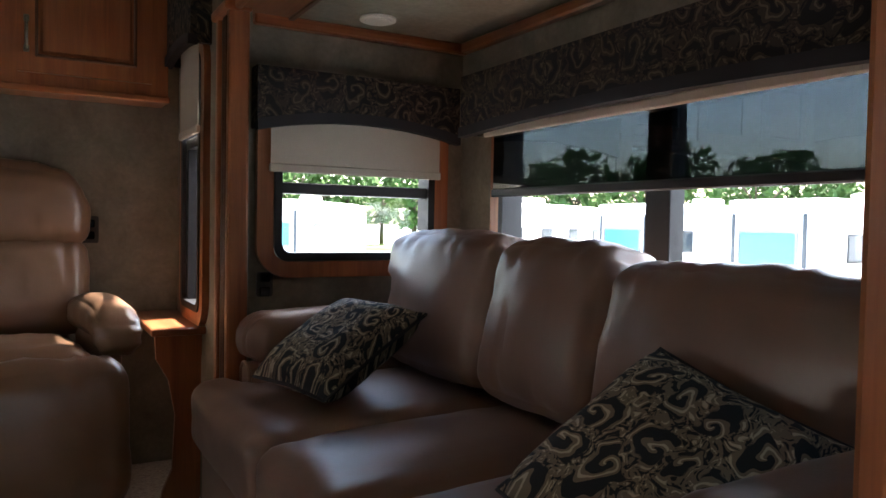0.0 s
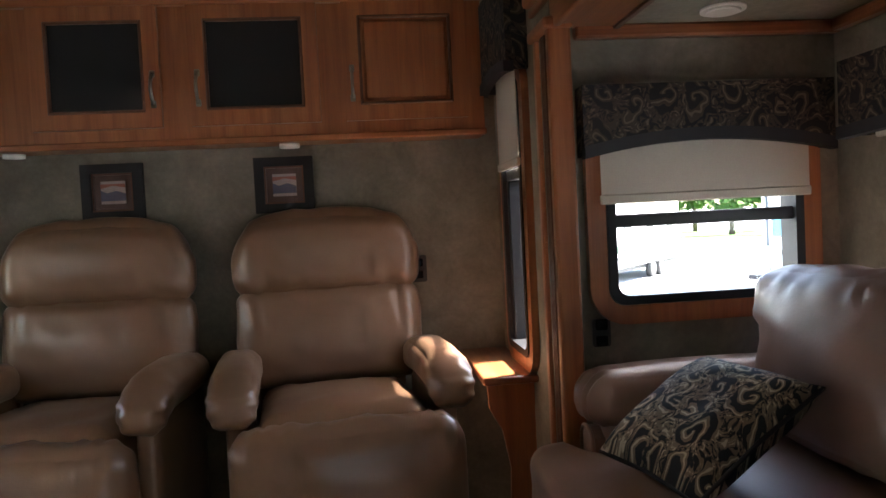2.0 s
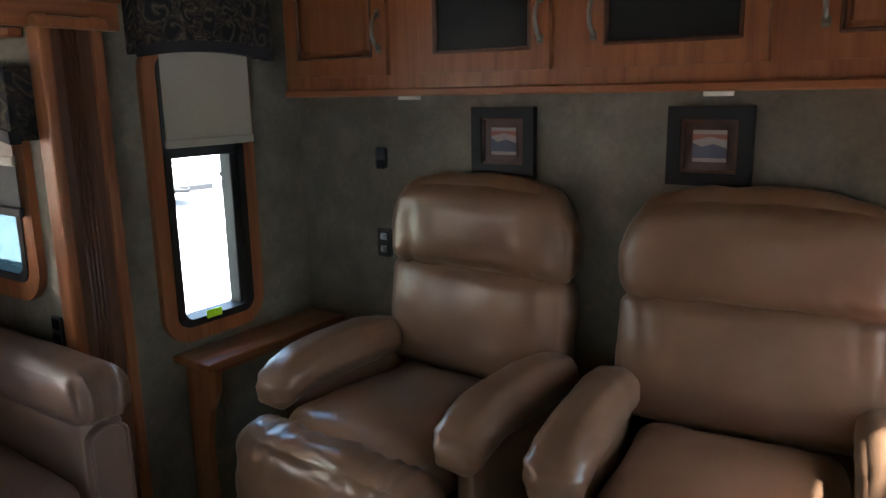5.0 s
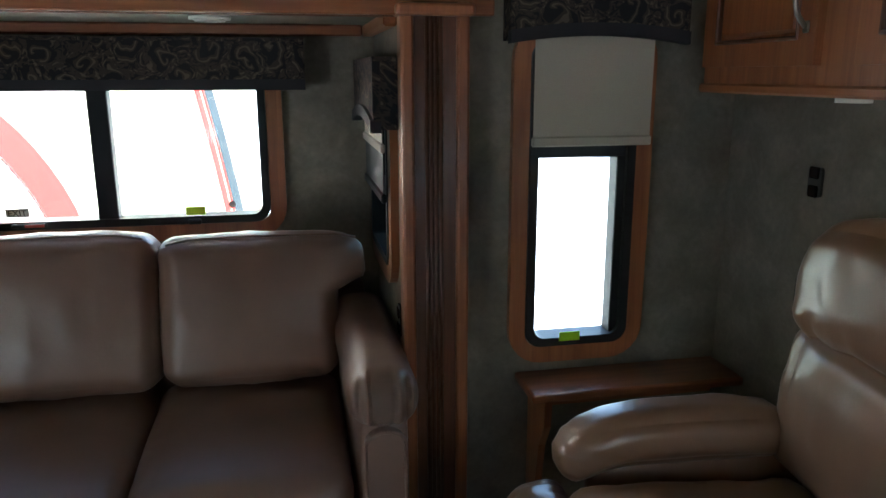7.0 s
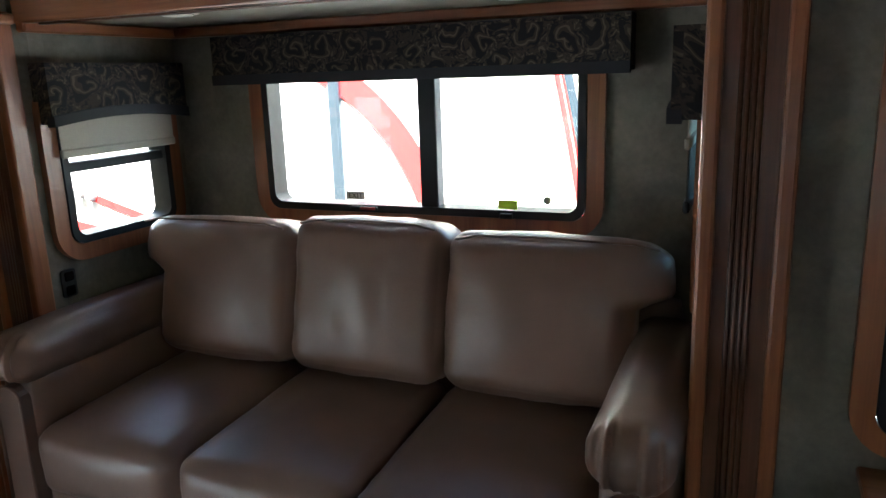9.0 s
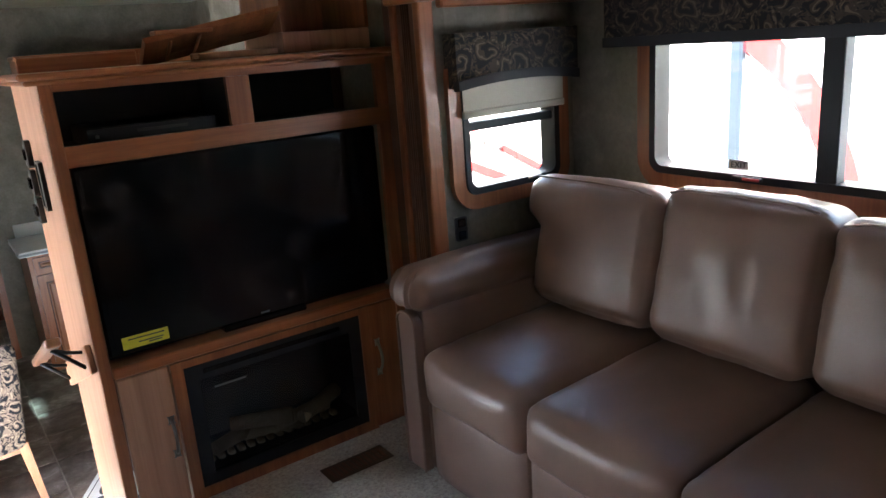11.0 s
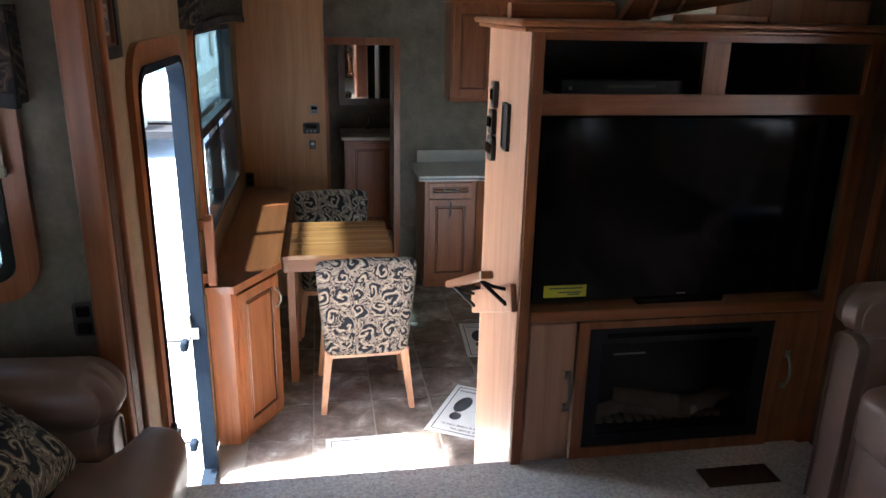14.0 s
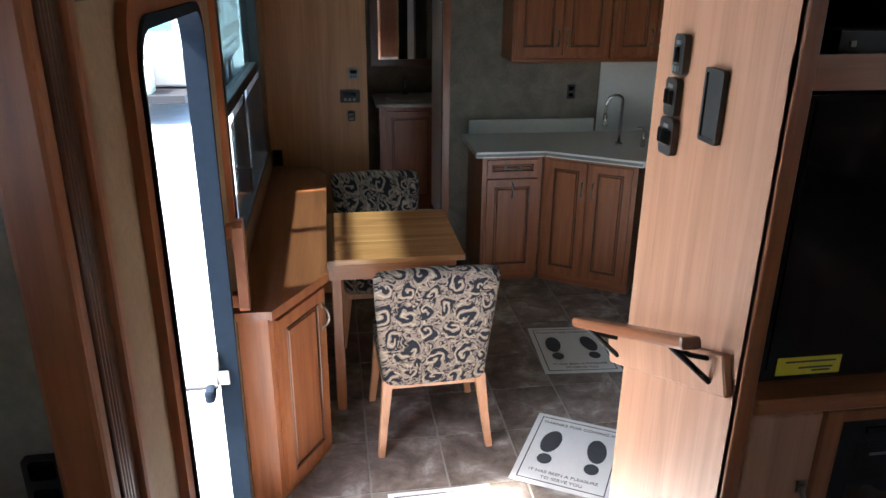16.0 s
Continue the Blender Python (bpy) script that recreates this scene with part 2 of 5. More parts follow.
RVCREAM = plain("pale_green_trailer_panel", (0.42, 0.45, 0.37), 0.3, vary=0.03, scale=4, bumps=0)
RVRED = plain("red_trailer_stripe", (0.45, 0.03, 0.03), 0.3, vary=0.05, bumps=0)
RVDARK = plain("dark_trailer_glass", (0.03, 0.04, 0.05), 0.1, vary=0.05, bumps=0)
RUBBER = plain("black_tyre_rubber", (0.02, 0.02, 0.02), 0.85)
LAMPWHITE = plain("white_lamp_diffuser", (0.8, 0.78, 0.72), 0.5, vary=0.02)
HEARTH = plain("charcoal_hearth", (0.02, 0.02, 0.022), 0.5)
LOGMAT = mottled("ceramic_log", [(0.3, (0.22, 0.14, 0.08)), (0.7, (0.45, 0.33, 0.2))], 12, 0.8)

# ---- building helpers ----


def part(name, bm, material, parent=None, label="", smooth=False):
    me = bpy.data.meshes.new(name)
    if smooth:
        for f in bm.faces:
            f.smooth = True
    bm.to_mesh(me)
    bm.free()
    me.materials.append(material)
    ob = new(name, me)
    if parent is not None:
        ob.parent = parent
    if label:
        ob["label"] = label
    return ob


def thing(name, label, category, m=None, group="", kind=""):
    ob = new(name)
    ob.empty_display_size = 0.1
    if m is not None:
        ob.matrix_world = m
    return tagged(ob, label, category, group, kind)


def box(x0, x1, y0, y1, z0, z1, bevel=0.0, bm=None, seg=1):
    out = bm or bmesh.new()
    b = bmesh.new()
    bmesh.ops.create_cube(b, size=1)
    for v in b.verts:
        v.co = Vector(((x0 + x1) / 2 + v.co.x * (x1 - x0), (y0 + y1) / 2 + v.co.y * (y1 - y0), (z0 + z1) / 2 + v.co.z * (z1 - z0)))
    if bevel:
        bmesh.ops.bevel(b, geom=b.edges[:], offset=bevel, segments=seg, affect="EDGES", profile=0.5)
    join(out, b)
    return out


def join(bm, other, m=None):
    """Moves the faces of another bmesh into bm."""
    at = {v: bm.verts.new(m @ v.co if m else v.co) for v in other.verts}
    for f in other.faces:
        nf = bm.faces.new([at[v] for v in f.verts])
        nf.smooth = f.smooth
    other.free()
    return bm


def soft(x0, x1, y0, y1, z0, z1, r, puff=(0, 0, 0), cuts=9, wrinkle=0.0, seed=0.0, m=None, creases=()):
    """A padded block: rounded edges, faces that swell by puff along x, y, z, and slight creases."""
    b = bmesh.new()
    bmesh.ops.create_cube(b, size=2)
    bmesh.ops.subdivide_edges(b, edges=b.edges[:], cuts=cuts, use_grid_fill=True)
    h = Vector(((x1 - x0) / 2, (y1 - y0) / 2, (z1 - z0) / 2))
    c = Vector(((x1 + x0) / 2, (y1 + y0) / 2, (z1 + z0) / 2))
    r = min(r, min(h) * 0.98)
    for v in b.verts:
        q = Vector([math.copysign(abs(a) ** 0.62, a) for a in v.co])
        p = Vector([q[i] * h[i] for i in range(3)])
        inner = Vector([max(-(h[i] - r), min(h[i] - r, p[i])) for i in range(3)])
        d = p - inner
        n = d.normalized() if d.length > 1e-6 else Vector((0, 0, 0))
        p = inner + n * r
        w = [max(0.0, 1 - q[i] ** 2) for i in range(3)]
        p.x += puff[0] * n.x * w[1] * w[2]
        p.y += puff[1] * n.y * w[0] * w[2]
        p.z += puff[2] * n.z * w[0] * w[1]
        if wrinkle:
            s = Vector((p.x * 9 + seed, p.y * 9, p.z * 9 - seed))
            p += n * wrinkle * (noise.noise(s) + 0.6 * noise.noise(s * 2.3))
        if creases and n.y < -0.2:
            for cx, cw, cz0, cz1, cd in creases:
                zz = (q.z + 1) / 2
                fade = max(0.0, min(1.0, (zz - cz0) / 0.12)) * max(0.0, min(1.0, (cz1 - zz) / 0.12))
                wob = cx + 0.006 * math.sin(zz * 9 + cx * 40)
                p.y += cd * fade * math.exp(-(((p.x - wob) / cw) ** 2))
        v.co = m @ (p + c) if m else p + c
    for f in b.faces:
        f.smooth = True
    return b


def cylinder(r, z0, z1, seg=16, r2=None, m=None, bm=None):
    b = bmesh.new()
    bmesh.ops.create_cone(b, cap_ends=True, segments=seg, radius1=r, radius2=r if r2 is None else r2, depth=z1 - z0)
    for v in b.verts:
        v.co.z += (z0 + z1) / 2
        if m:
            v.co = m @ v.co
    for f in b.faces:
        f.smooth = len(f.verts) == 4
    return join(bm, b) if bm else b


def tube(points, r, seg=8, bm=None):
    """A round bar along a polyline."""
    out = bm or bmesh.new()
    pts = [Vector(p) for p in points]
    rings = []
    for i, p in enumerate(pts):
        t = (pts[min(i + 1, len(pts) - 1)] - pts[max(i - 1, 0)]).normalized()
        a = t.cross(Vector((0.31, 0.52, 0.79))).normalized()
        c = t.cross(a)
        rings.append([out.verts.new(p + r * (math.cos(k * 2 * math.pi / seg) * a + math.sin(k * 2 * math.pi / seg) * c)) for k in range(seg)])
    for a, b in zip(rings, rings[1:]):
        for k in range(seg):
            out.faces.new((a[k], a[(k + 1) % seg], b[(k + 1) % seg], b[k])).smooth = True
    out.faces.new(rings[0][::-1])
    out.faces.new(rings[-1])
    return out


def slab(outline, d0, d1, axis="y", bm=None):
    """A flat outline of (u, v) thickened from d0 to d1 along an axis."""
    out = bm or bmesh.new()

    def at(u, v, d):
        return {"y": (u, d, v), "z": (u, v, d), "x": (d, u, v)}[axis]

    a = [out.verts.new(at(u, v, d0)) for u, v in outline]
    b = [out.verts.new(at(u, v, d1)) for u, v in outline]
    n = len(a)
    out.faces.new(a)
    out.faces.new(b[::-1])
    for i in range(n):
        out.faces.new((a[i], b[i], b[(i + 1) % n], a[(i + 1) % n]))
    bmesh.ops.recalc_face_normals(out, faces=out.faces[:])
    return out


def round_rect(u0, u1, v0, v1, r, seg=6):
    pts = []
    for cu, cv, a0 in ((u1 - r, v1 - r, 0), (u0 + r, v1 - r, 90), (u0 + r, v0 + r, 180), (u1 - r, v0 + r, 270)):
        for k in range(seg + 1):
            a = radians(a0 + 90 * k / seg)
            pts.append((cu + r * math.cos(a), cv + r * math.sin(a)))
    return pts


def ring(outer, inner, d0, d1, bm=None):
    """A flat frame between two outlines of the same count, thick from d0 to d1 along y."""
    out = bm or bmesh.new()
    n = len(outer)
    rows = [[out.verts.new((u, d, v)) for u, v in loop] for loop, d in ((outer, d0), (inner, d0), (inner, d1), (outer, d1))]
    for a, b in zip(rows, rows[1:] + rows[:1]):
        for i in range(n):
            out.faces.new((a[i], a[(i + 1) % n], b[(i + 1) % n], b[i]))
    bmesh.ops.recalc_face_normals(out, faces=out.faces[:])
    return out


def wall(name, material, u0, u1, v0, v1, d0, d1, holes, m, label="", parent=None):
    """A wall in its own plane (u along x, v up, thickness d along y) with openings that go through it."""
    us = sorted({u0, u1, *[h[0] for h in holes], *[h[1] for h in holes]})
    bm = bmesh.new()
    for a, b in zip(us, us[1:]):
        cuts = sorted((h[2], h[3]) for h in holes if h[0] <= a + 1e-6 and h[1] >= b - 1e-6)
        low = v0
        for c0, c1 in cuts:
            if c0 > low + 1e-6:
                box(a, b, d0, d1, low, c0, bm=bm)
            low = max(low, c1)
        if low < v1 - 1e-6:
            box(a, b, d0, d1, low, v1, bm=bm)
    ob = part(name, bm, material, parent)
    ob.matrix_world = m
    return tagged(ob, label, "wall", kind="structure")


def facing(x, y, z, way):
    """A pose whose local y points out of the room: way is one of +x -x +y -y."""
    return pose(x, y, z, 0, 0, {"+y": 0, "-x": 90, "-y": 180, "+x": -90}[way])

# ---- plan ----
LOW, CEILZ, SLZ = -0.69, 1.865, 1.57
XL, XR, XK, YR = -1.165, 1.05, 1.16, 3.5
S1X, S1A, S1B = 1.86, 0.76, 2.70
S2X, S2A, S2B = -1.74, 0.74, 2.565
YE = 0.46

# ---- setting ----
tagged(part("floor", box(S2X, S1X, YE - 0.02, YR, -0.10, 0), CARPET), "beige speckled carpet on the raised floor", "floor", kind="structure")
low = tagged(part("floor_kitchen", box(-1.75, XK, -5.3, YE - 0.02, LOW - 0.12, LOW - 0.006), plain("grout", (0.36, 0.33, 0.29), 0.8)), "brown slate-look tile floor with pale grout", "floor", kind="structure")
steps = thing("stairs", "three carpeted steps up to the living area", "stairs", kind="structure")
for i in range(3):
    part("step", box(0.02, XK, YE - 0.02 - 0.25 * (3 - i), YE - 0.02 - 0.25 * (2 - i), LOW, LOW + 0.1725 * (i + 1), 0.012, seg=2), CARPET, steps)
tagged(part("ceiling", box(-1.80, 1.25, -5.3, YR, CEILZ, CEILZ + 0.06), CEIL), "cream vinyl ceiling", "ceiling", kind="structure")
tagged(part("ceiling_slide_1", box(1.10, S1X + 0.05, S1A, S1B, SLZ, SLZ + 0.05), CEIL), "cream low ceiling of the slide-out", "ceiling", kind="structure")
tagged(part("ceiling_slide_2", box(S2X - 0.05, -1.14, S2A, S2B, SLZ, SLZ + 0.05), CEIL), "cream low ceiling of the slide-out", "ceiling", kind="structure")

# windows in wall coordinates: u0, u1, v0, v1
wall("wall_rear", WALLPAPER, XL - 0.06, XR + 0.06, 0, CEILZ, 0, 0.06, [], facing(0, YR, 0, "+y"), "taupe mottled wallpaper wall behind recliners")
wall("wall_left_rear", WALLPAPER, 2.57, YR, 0, CEILZ, 0, 0.06, [(2.905, 3.20, 0.675, 1.50)], facing(XL, 0, 0, "-x"), "taupe wallpaper wall with a narrow window")
wall("wall_right_rear", WALLPAPER, -YR, -2.66, 0, CEILZ, 0, 0.06, [(-3.29, -2.98, 0.64, 1.50)], facing(XR, 0, 0, "+x"), "taupe wallpaper wall with a narrow window")
wall("wall_slide_1_back", WALLPAPER, -S1B, -S1A, 0, SLZ, 0, 0.05, [(-2.42, -1.22, 0.78, 1.34)], facing(S1X, 0, 0, "+x"), "taupe wallpaper wall behind the sofa")
wall("wall_slide_1_far", WALLPAPER, 1.08, S1X + 0.05, 0, SLZ + 0.05, 0, 0.05, [(1.19, 1.74, 0.83, 1.36)], facing(0, S1B, 0, "+y"), "taupe wallpaper end wall with a small window")
wall("wall_slide_1_near", WALLPAPER, -S1X - 0.05, -1.135, 0, SLZ + 0.05, 0, 0.05, [(-1.80, -1.30, 0.83, 1.36)], facing(0, S1A, 0, "-y"), "taupe wallpaper end wall with a small window")
wall("wall_slide_2_back", WALLPAPER, S2A, S2B, 0, SLZ, 0, 0.05, [(1.12, 2.21, 0.955, 1.42)], facing(S2X, 0, 0, "-x"), "taupe wallpaper wall behind the sofa")
wall("wall_slide_2_far", WALLPAPER, S2X - 0.05, XL, 0, SLZ + 0.05, 0, 0.05, [(-1.69, -1.28, 0.89, 1.36)], facing(0, S2B, 0, "+y"), "taupe wallpaper end wall with a small window")
wall("wall_slide_2_near", WALLPAPER, -XL - 0.05, -S2X + 0.05, 0, SLZ + 0.05, 0, 0.05, [(1.20, 1.64, 0.915, 1.36)], facing(0, S2A, 0, "-y"), "taupe wallpaper end wall with a small window")
wall("wall_above_slide_1", WALLPAPER, -2.66, -S1A, SLZ + 0.09, CEILZ, 0, 0.06, [], facing(1.10, 0, 0, "+x"), "taupe wallpaper strip above the slide-out")
wall("wall_above_slide_2", WALLPAPER, S2A, 2.57, SLZ + 0.09, CEILZ, 0, 0.06, [], facing(XL, 0, 0, "-x"), "taupe wallpaper strip above the slide-out")
wall("wall_door", WALLTAN, -S1A, 3.0, LOW, CEILZ, 0, 0.035, [(-0.13, 0.66, LOW, 1.26), (0.99, 2.36, 0.38, 1.34)], facing(XK, 0, 0, "+x"), "tan vinyl wall with the entry door opening")
wall("wall_panel", MAPLE_BACK, -XK, -0.56, LOW, CEILZ, 0, 0.04, [], facing(0, -2.92, 0, "-y"), "golden wood-panelled wall with control plates")
wall("wall_kitchen_back", WALLPAPER, -0.56, 1.75, LOW, CEILZ, 0, 0.05, [(-0.53, -0.01, LOW, 1.17)], facing(0, -3.5, 0, "-y"), "dark taupe wallpaper kitchen wall")
wall("wall_kitchen_left", WALLPAPER, -5.3, -1.4, LOW, CEILZ, 0, 0.05, [], facing(-1.75, 0, 0, "-x"), "plain taupe kitchen wall")
wall("wall_left_middle", WALLPAPER, -1.4, S2A, LOW, CEILZ, 0, 0.05, [], facing(XL, 0, 0, "-x"), "plain taupe wall behind the cabinet")
wall("wall_kitchen_return", WALLPAPER, -1.80, XL, LOW, CEILZ, 0, 0.05, [], facing(0, -1.4, 0, "+y"), "plain taupe return wall")
wall("wall_hall", MAPLE_BACK, 2.96, 3.5, LOW, CEILZ, -0.02, 0.02, [], facing(0.58, 0, 0, "+x"), "wood side wall of the passage")
wall("wall_bath_right", WALLPAPER, 3.55, 5.3, LOW, CEILZ, 0, 0.04, [], facing(0.60, 0, 0, "+x"), "dark bathroom wall")
wall("wall_bath_left", WALLPAPER, -5.3, -3.55, LOW, CEILZ, 0, 0.04, [], facing(-0.30, 0, 0, "-x"), "dark bathroom wall")
wall("wall_bath_back", WALLPAPER, -0.62, 0.34, LOW, CEILZ, 0, 0.05, [], facing(0, -5.2, 0, "-y"), "dark bathroom wall behind the vanity")
# slide-out trims: fluted dark posts, header beams
def post(name, x, y, flip, label, top=SLZ + 0.02):
    t = thing(name, label, "trim", pose(x, y, 0, 0, 0, flip), kind="structure")
    part("board", box(-0.02, 0.02, 0, 0.15, 0, top, 0.004), DARKWOOD, t)
    part("bead", box(-0.032, 0.03, -0.012, 0.022, 0, top, 0.008, seg=2), CHERRY, t)
    part("bead", box(-0.032, 0.03, 0.128, 0.162, 0, top, 0.008, seg=2), CHERRY, t)
    part("cap", box(-0.045, 0.035, -0.022, 0.172, top - 0.035, top - 0.005, 0.008, seg=2), CHERRY, t)
    for k in range(4):
        part("flute", tube([(-0.021, 0.06 + 0.012 * k, 0.01), (-0.021, 0.06 + 0.012 * k, top - 0.01)], 0.005, 6), DARKWOOD, t)
    return t


post("trim_slide_2_far", XL + 0.0, 2.615, 180, "dark fluted wood post beside the slide-out").matrix_world = pose(-1.138, 2.72, 0, 0, 0, 180)
post("trim_slide_2_near", -1.06, 0.715, 180, "dark fluted wood post beside the slide-out").matrix_world = pose(-1.09, 0.735, 0, 0, 0, 180)
post("trim_slide_1_far", XR, 2.64, 0, "dark fluted wood post beside the slide-out").matrix_world = pose(1.07, 2.65, 0)
post("trim_slide_1_near", XK, 0.66, 0, "dark fluted wood post beside the slide-out").matrix_world = pose(1.11, 0.64, 0)


def beam(name, x, y0, y1, side, wide=0.18):
    """A wide wood soffit over the slide-out's mouth; side points from the room into the slide-out."""
    t = thing(name, "cherry wood header beam along the slide-out", "trim", pose(x, 0, 0, 0, 0, 0), kind="structure")

    def run(nm, a, b, z0, z1, mat, r):
        part(nm, box(*sorted((side * a, side * b)), y0, y1, z0, z1, r, seg=2), mat, t)

    run("soffit", 0.022, wide, SLZ - 0.006, SLZ + 0.02, CHERRY_Y, 0.004)
    run("fascia", 0.0, 0.021, SLZ - 0.012, SLZ + 0.12, CHERRY_Y, 0.006)
    run("moulding", -0.035, -0.001, SLZ + 0.085, SLZ + 0.125, CHERRY_Y, 0.010)
    run("cap_moulding", -0.018, -0.001, SLZ + 0.060, SLZ + 0.084, CHERRY_Y, 0.006)
    run("lip", wide - 0.012, wide + 0.006, SLZ - 0.014, SLZ - 0.0065, DARKWOOD, 0.003)
    return t


beam("trim_beam_1", 1.052, 0.62, 2.83, 1)
beam("trim_beam_2", -1.13, 0.70, 2.80, -1, 0.06)
for nm, x0, x1, y in (("trim_cornice_1", 1.12, S1X, S1B - 0.02), ("trim_cornice_2", S2X, -1.18, S2B - 0.02), ("trim_cornice_3", S2X, -1.13, S2A + 0.02)):
    tagged(part(nm, box(x0, x1, y - 0.018, y + 0.018, SLZ - 0.035, SLZ, 0.006), CHERRY_X), "thin wood cornice under the slide-out ceiling", "trim", kind="structure")
tagged(part("trim_cornice_4", box(S1X - 0.036, S1X, S1A, S1B - 0.04, SLZ - 0.035, SLZ, 0.006), CHERRY_Y), "thin wood cornice under the slide-out ceiling", "trim", kind="structure")
tagged(part("trim_cornice_5", box(S2X, S2X + 0.036, S2A + 0.04, S2B - 0.04, SLZ - 0.035, SLZ, 0.006), CHERRY_Y), "thin wood cornice under the slide-out ceiling", "trim", kind="structure")


# ---- windows ----
def window(name, m, u0, u1, v0, v1, label, panes=(), bars=(), trim=0.055, corner=0.045, flat_bars=(), bottom=0.0):
    """A black-framed window with rounded corners and a wood surround; panes: (u0, u1, v0, v1, material)."""
    t = thing(name, label, "window", m, kind="structure")
    o = round_rect(u0 - trim, u1 + trim, v0 - trim - bottom, v1 + trim, corner + trim)
    i = round_rect(u0 - 0.004, u1 + 0.004, v0 - 0.004, v1 + 0.004, corner)
    part("wood_surround", ring(o, i, -0.022, 0.0), CHERRY, t)
    fo, fi = round_rect(u0 - 0.002, u1 + 0.002, v0 - 0.002, v1 + 0.002, corner), round_rect(u0 + 0.022, u1 - 0.022, v0 + 0.022, v1 - 0.022, corner * 0.7)
    part("window_frame", ring(fo, fi, -0.026, 0.05), BLACK, t)
    for a, b, c, d in bars:
        part("mullion", box(a, b, -0.012, 0.04, c, d, 0.003), BLACK, t)
    for a, b, c, d, mat in panes:
        p = part("pane", box(a, b, 0.016, 0.02, c, d), mat, t)
        p.visible_shadow = mat is not GLASS
    return t


def roller(name, m, u0, u1, v0, v1, label, mat=None, d=-0.04, tubebar=True):
    t = thing(name, label, "shade", m)
    part("cloth", box(u0, u1, d - 0.001, d + 0.001, v0, v1), mat or SHADE, t)
    part("hem_bar", box(u0 - 0.004, u1 + 0.004, d - 0.007, d + 0.007, v0 - 0.022, v0 + 0.004, 0.004), BLACK if not tubebar else SHADE, t)
    return t


def valance(name, m, u0, u1, v0, v1, depth=0.07, sag=0.02):
    t = thing(name, "dark paisley fabric valance with black welt edge", "valance", m, group="valances over windows")
    n = 14
    arch = [(u0 + (u1 - u0) * k / n, v0 + sag * (1 - (2 * k / n - 1) ** 2)) for k in range(n + 1)]
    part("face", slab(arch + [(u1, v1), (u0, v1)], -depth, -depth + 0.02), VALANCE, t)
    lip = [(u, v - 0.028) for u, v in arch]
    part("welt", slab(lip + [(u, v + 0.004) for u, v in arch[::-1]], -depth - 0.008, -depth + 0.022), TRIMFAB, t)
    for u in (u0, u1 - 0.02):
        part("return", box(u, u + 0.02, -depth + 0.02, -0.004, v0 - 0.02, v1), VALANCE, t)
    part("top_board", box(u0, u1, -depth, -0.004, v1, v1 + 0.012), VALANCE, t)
    return t


mR, mL = facing(XR, 0, 0, "+x"), facing(XL, 0, 0, "-x")
window("window_1", mL, 2.905, 3.20, 0.675, 1.50, "tall narrow window with wood surround, half shaded", [(2.925, 3.18, 0.695, 1.48, GLASS)], [(2.915, 3.19, 1.20, 1.235), (3.155, 3.185, 0.695, 1.2)], 0.05)
roller("roller_shade", mL, 2.905, 3.23, 1.255, 1.56, "cream roller shade half drawn over narrow window")
valance("window_valance", mL, 2.83, 3.31, 1.52, 1.80)
window("window_2", mR, -3.29, -2.98, 0.64, 1.50, "tall narrow window with wood surround, half shaded", [(-3.27, -3.0, 0.66, 1.48, GLASS)], [(-3.28, -2.99, 1.20, 1.235), (-3.27, -3.235, 0.66, 1.2)], 0.05)
roller("roller_shade", mR, -3.285, -2.975, 1.255, 1.56, "cream roller shade half drawn over narrow window", None, -0.03)
valance("window_valance", mR, -3.36, -2.90, 1.53, 1.80)
m1b = facing(S1X, 0, 0, "+x")
window("window_3", m1b, -2.42, -1.22, 0.78, 1.34, "wide black-framed window behind the sofa", [(-2.40, -1.79, 0.80, 1.32, GLASS), (-1.73, -1.24, 0.80, 1.32, GLASS)], [(-1.80, -1.72, 0.79, 1.33)])
roller("sun_screen", m1b, -2.44, -1.20, 1.06, 1.30, "dark see-through sun screen drawn over upper window", SHADEGLASS, -0.035, False)
valance("window_valance", m1b, -2.56, -1.10, 1.262, 1.42, 0.09)
roller("roller_shade", m1b, -2.46, -1.18, 1.25, 1.32, "cream roller shade rolled up under the valance", None, -0.055)
m1f = facing(0, S1B, 0, "+y")
window("window_4", m1f, 1.19, 1.74, 0.83, 1.36, "small two-part window in the slide-out end", [(1.21, 1.72, 0.85, 1.34, GLASS)], [(1.20, 1.73, 1.035, 1.07)])
roller("roller_shade", m1f, 1.17, 1.75, 1.12, 1.30, "cream roller shade drawn down over small window")
valance("window_valance", m1f, 1.12, 1.81, 1.245, 1.395, 0.07, 0.04)
m1n = facing(0, S1A, 0, "-y")
window("window_5", m1n, -1.80, -1.30, 0.83, 1.36, "small two-part window in the slide-out end", [(-1.78, -1.32, 0.85, 1.34, TINT)], [(-1.79, -1.31, 1.035, 1.07)])
roller("roller_shade", m1n, -1.82, -1.28, 1.10, 1.30, "cream roller shade drawn down over small window")
valance("window_valance", m1n, -1.85, -1.22, 1.26, 1.43)
m2b = facing(S2X, 0, 0, "-x")
window("window_6", m2b, 1.12, 2.21, 0.955, 1.42, "wide black-framed window behind the brown sofa", [(1.14, 1.69, 0.975, 1.40, GLASS), (1.74, 2.19, 0.975, 1.40, GLASS)], [(1.685, 1.745, 0.965, 1.41)])
valance("window_valance", m2b, 0.98, 2.34, 1.40, 1.515, 0.09, 0.0)
m2n = facing(0, S2A, 0, "-y")
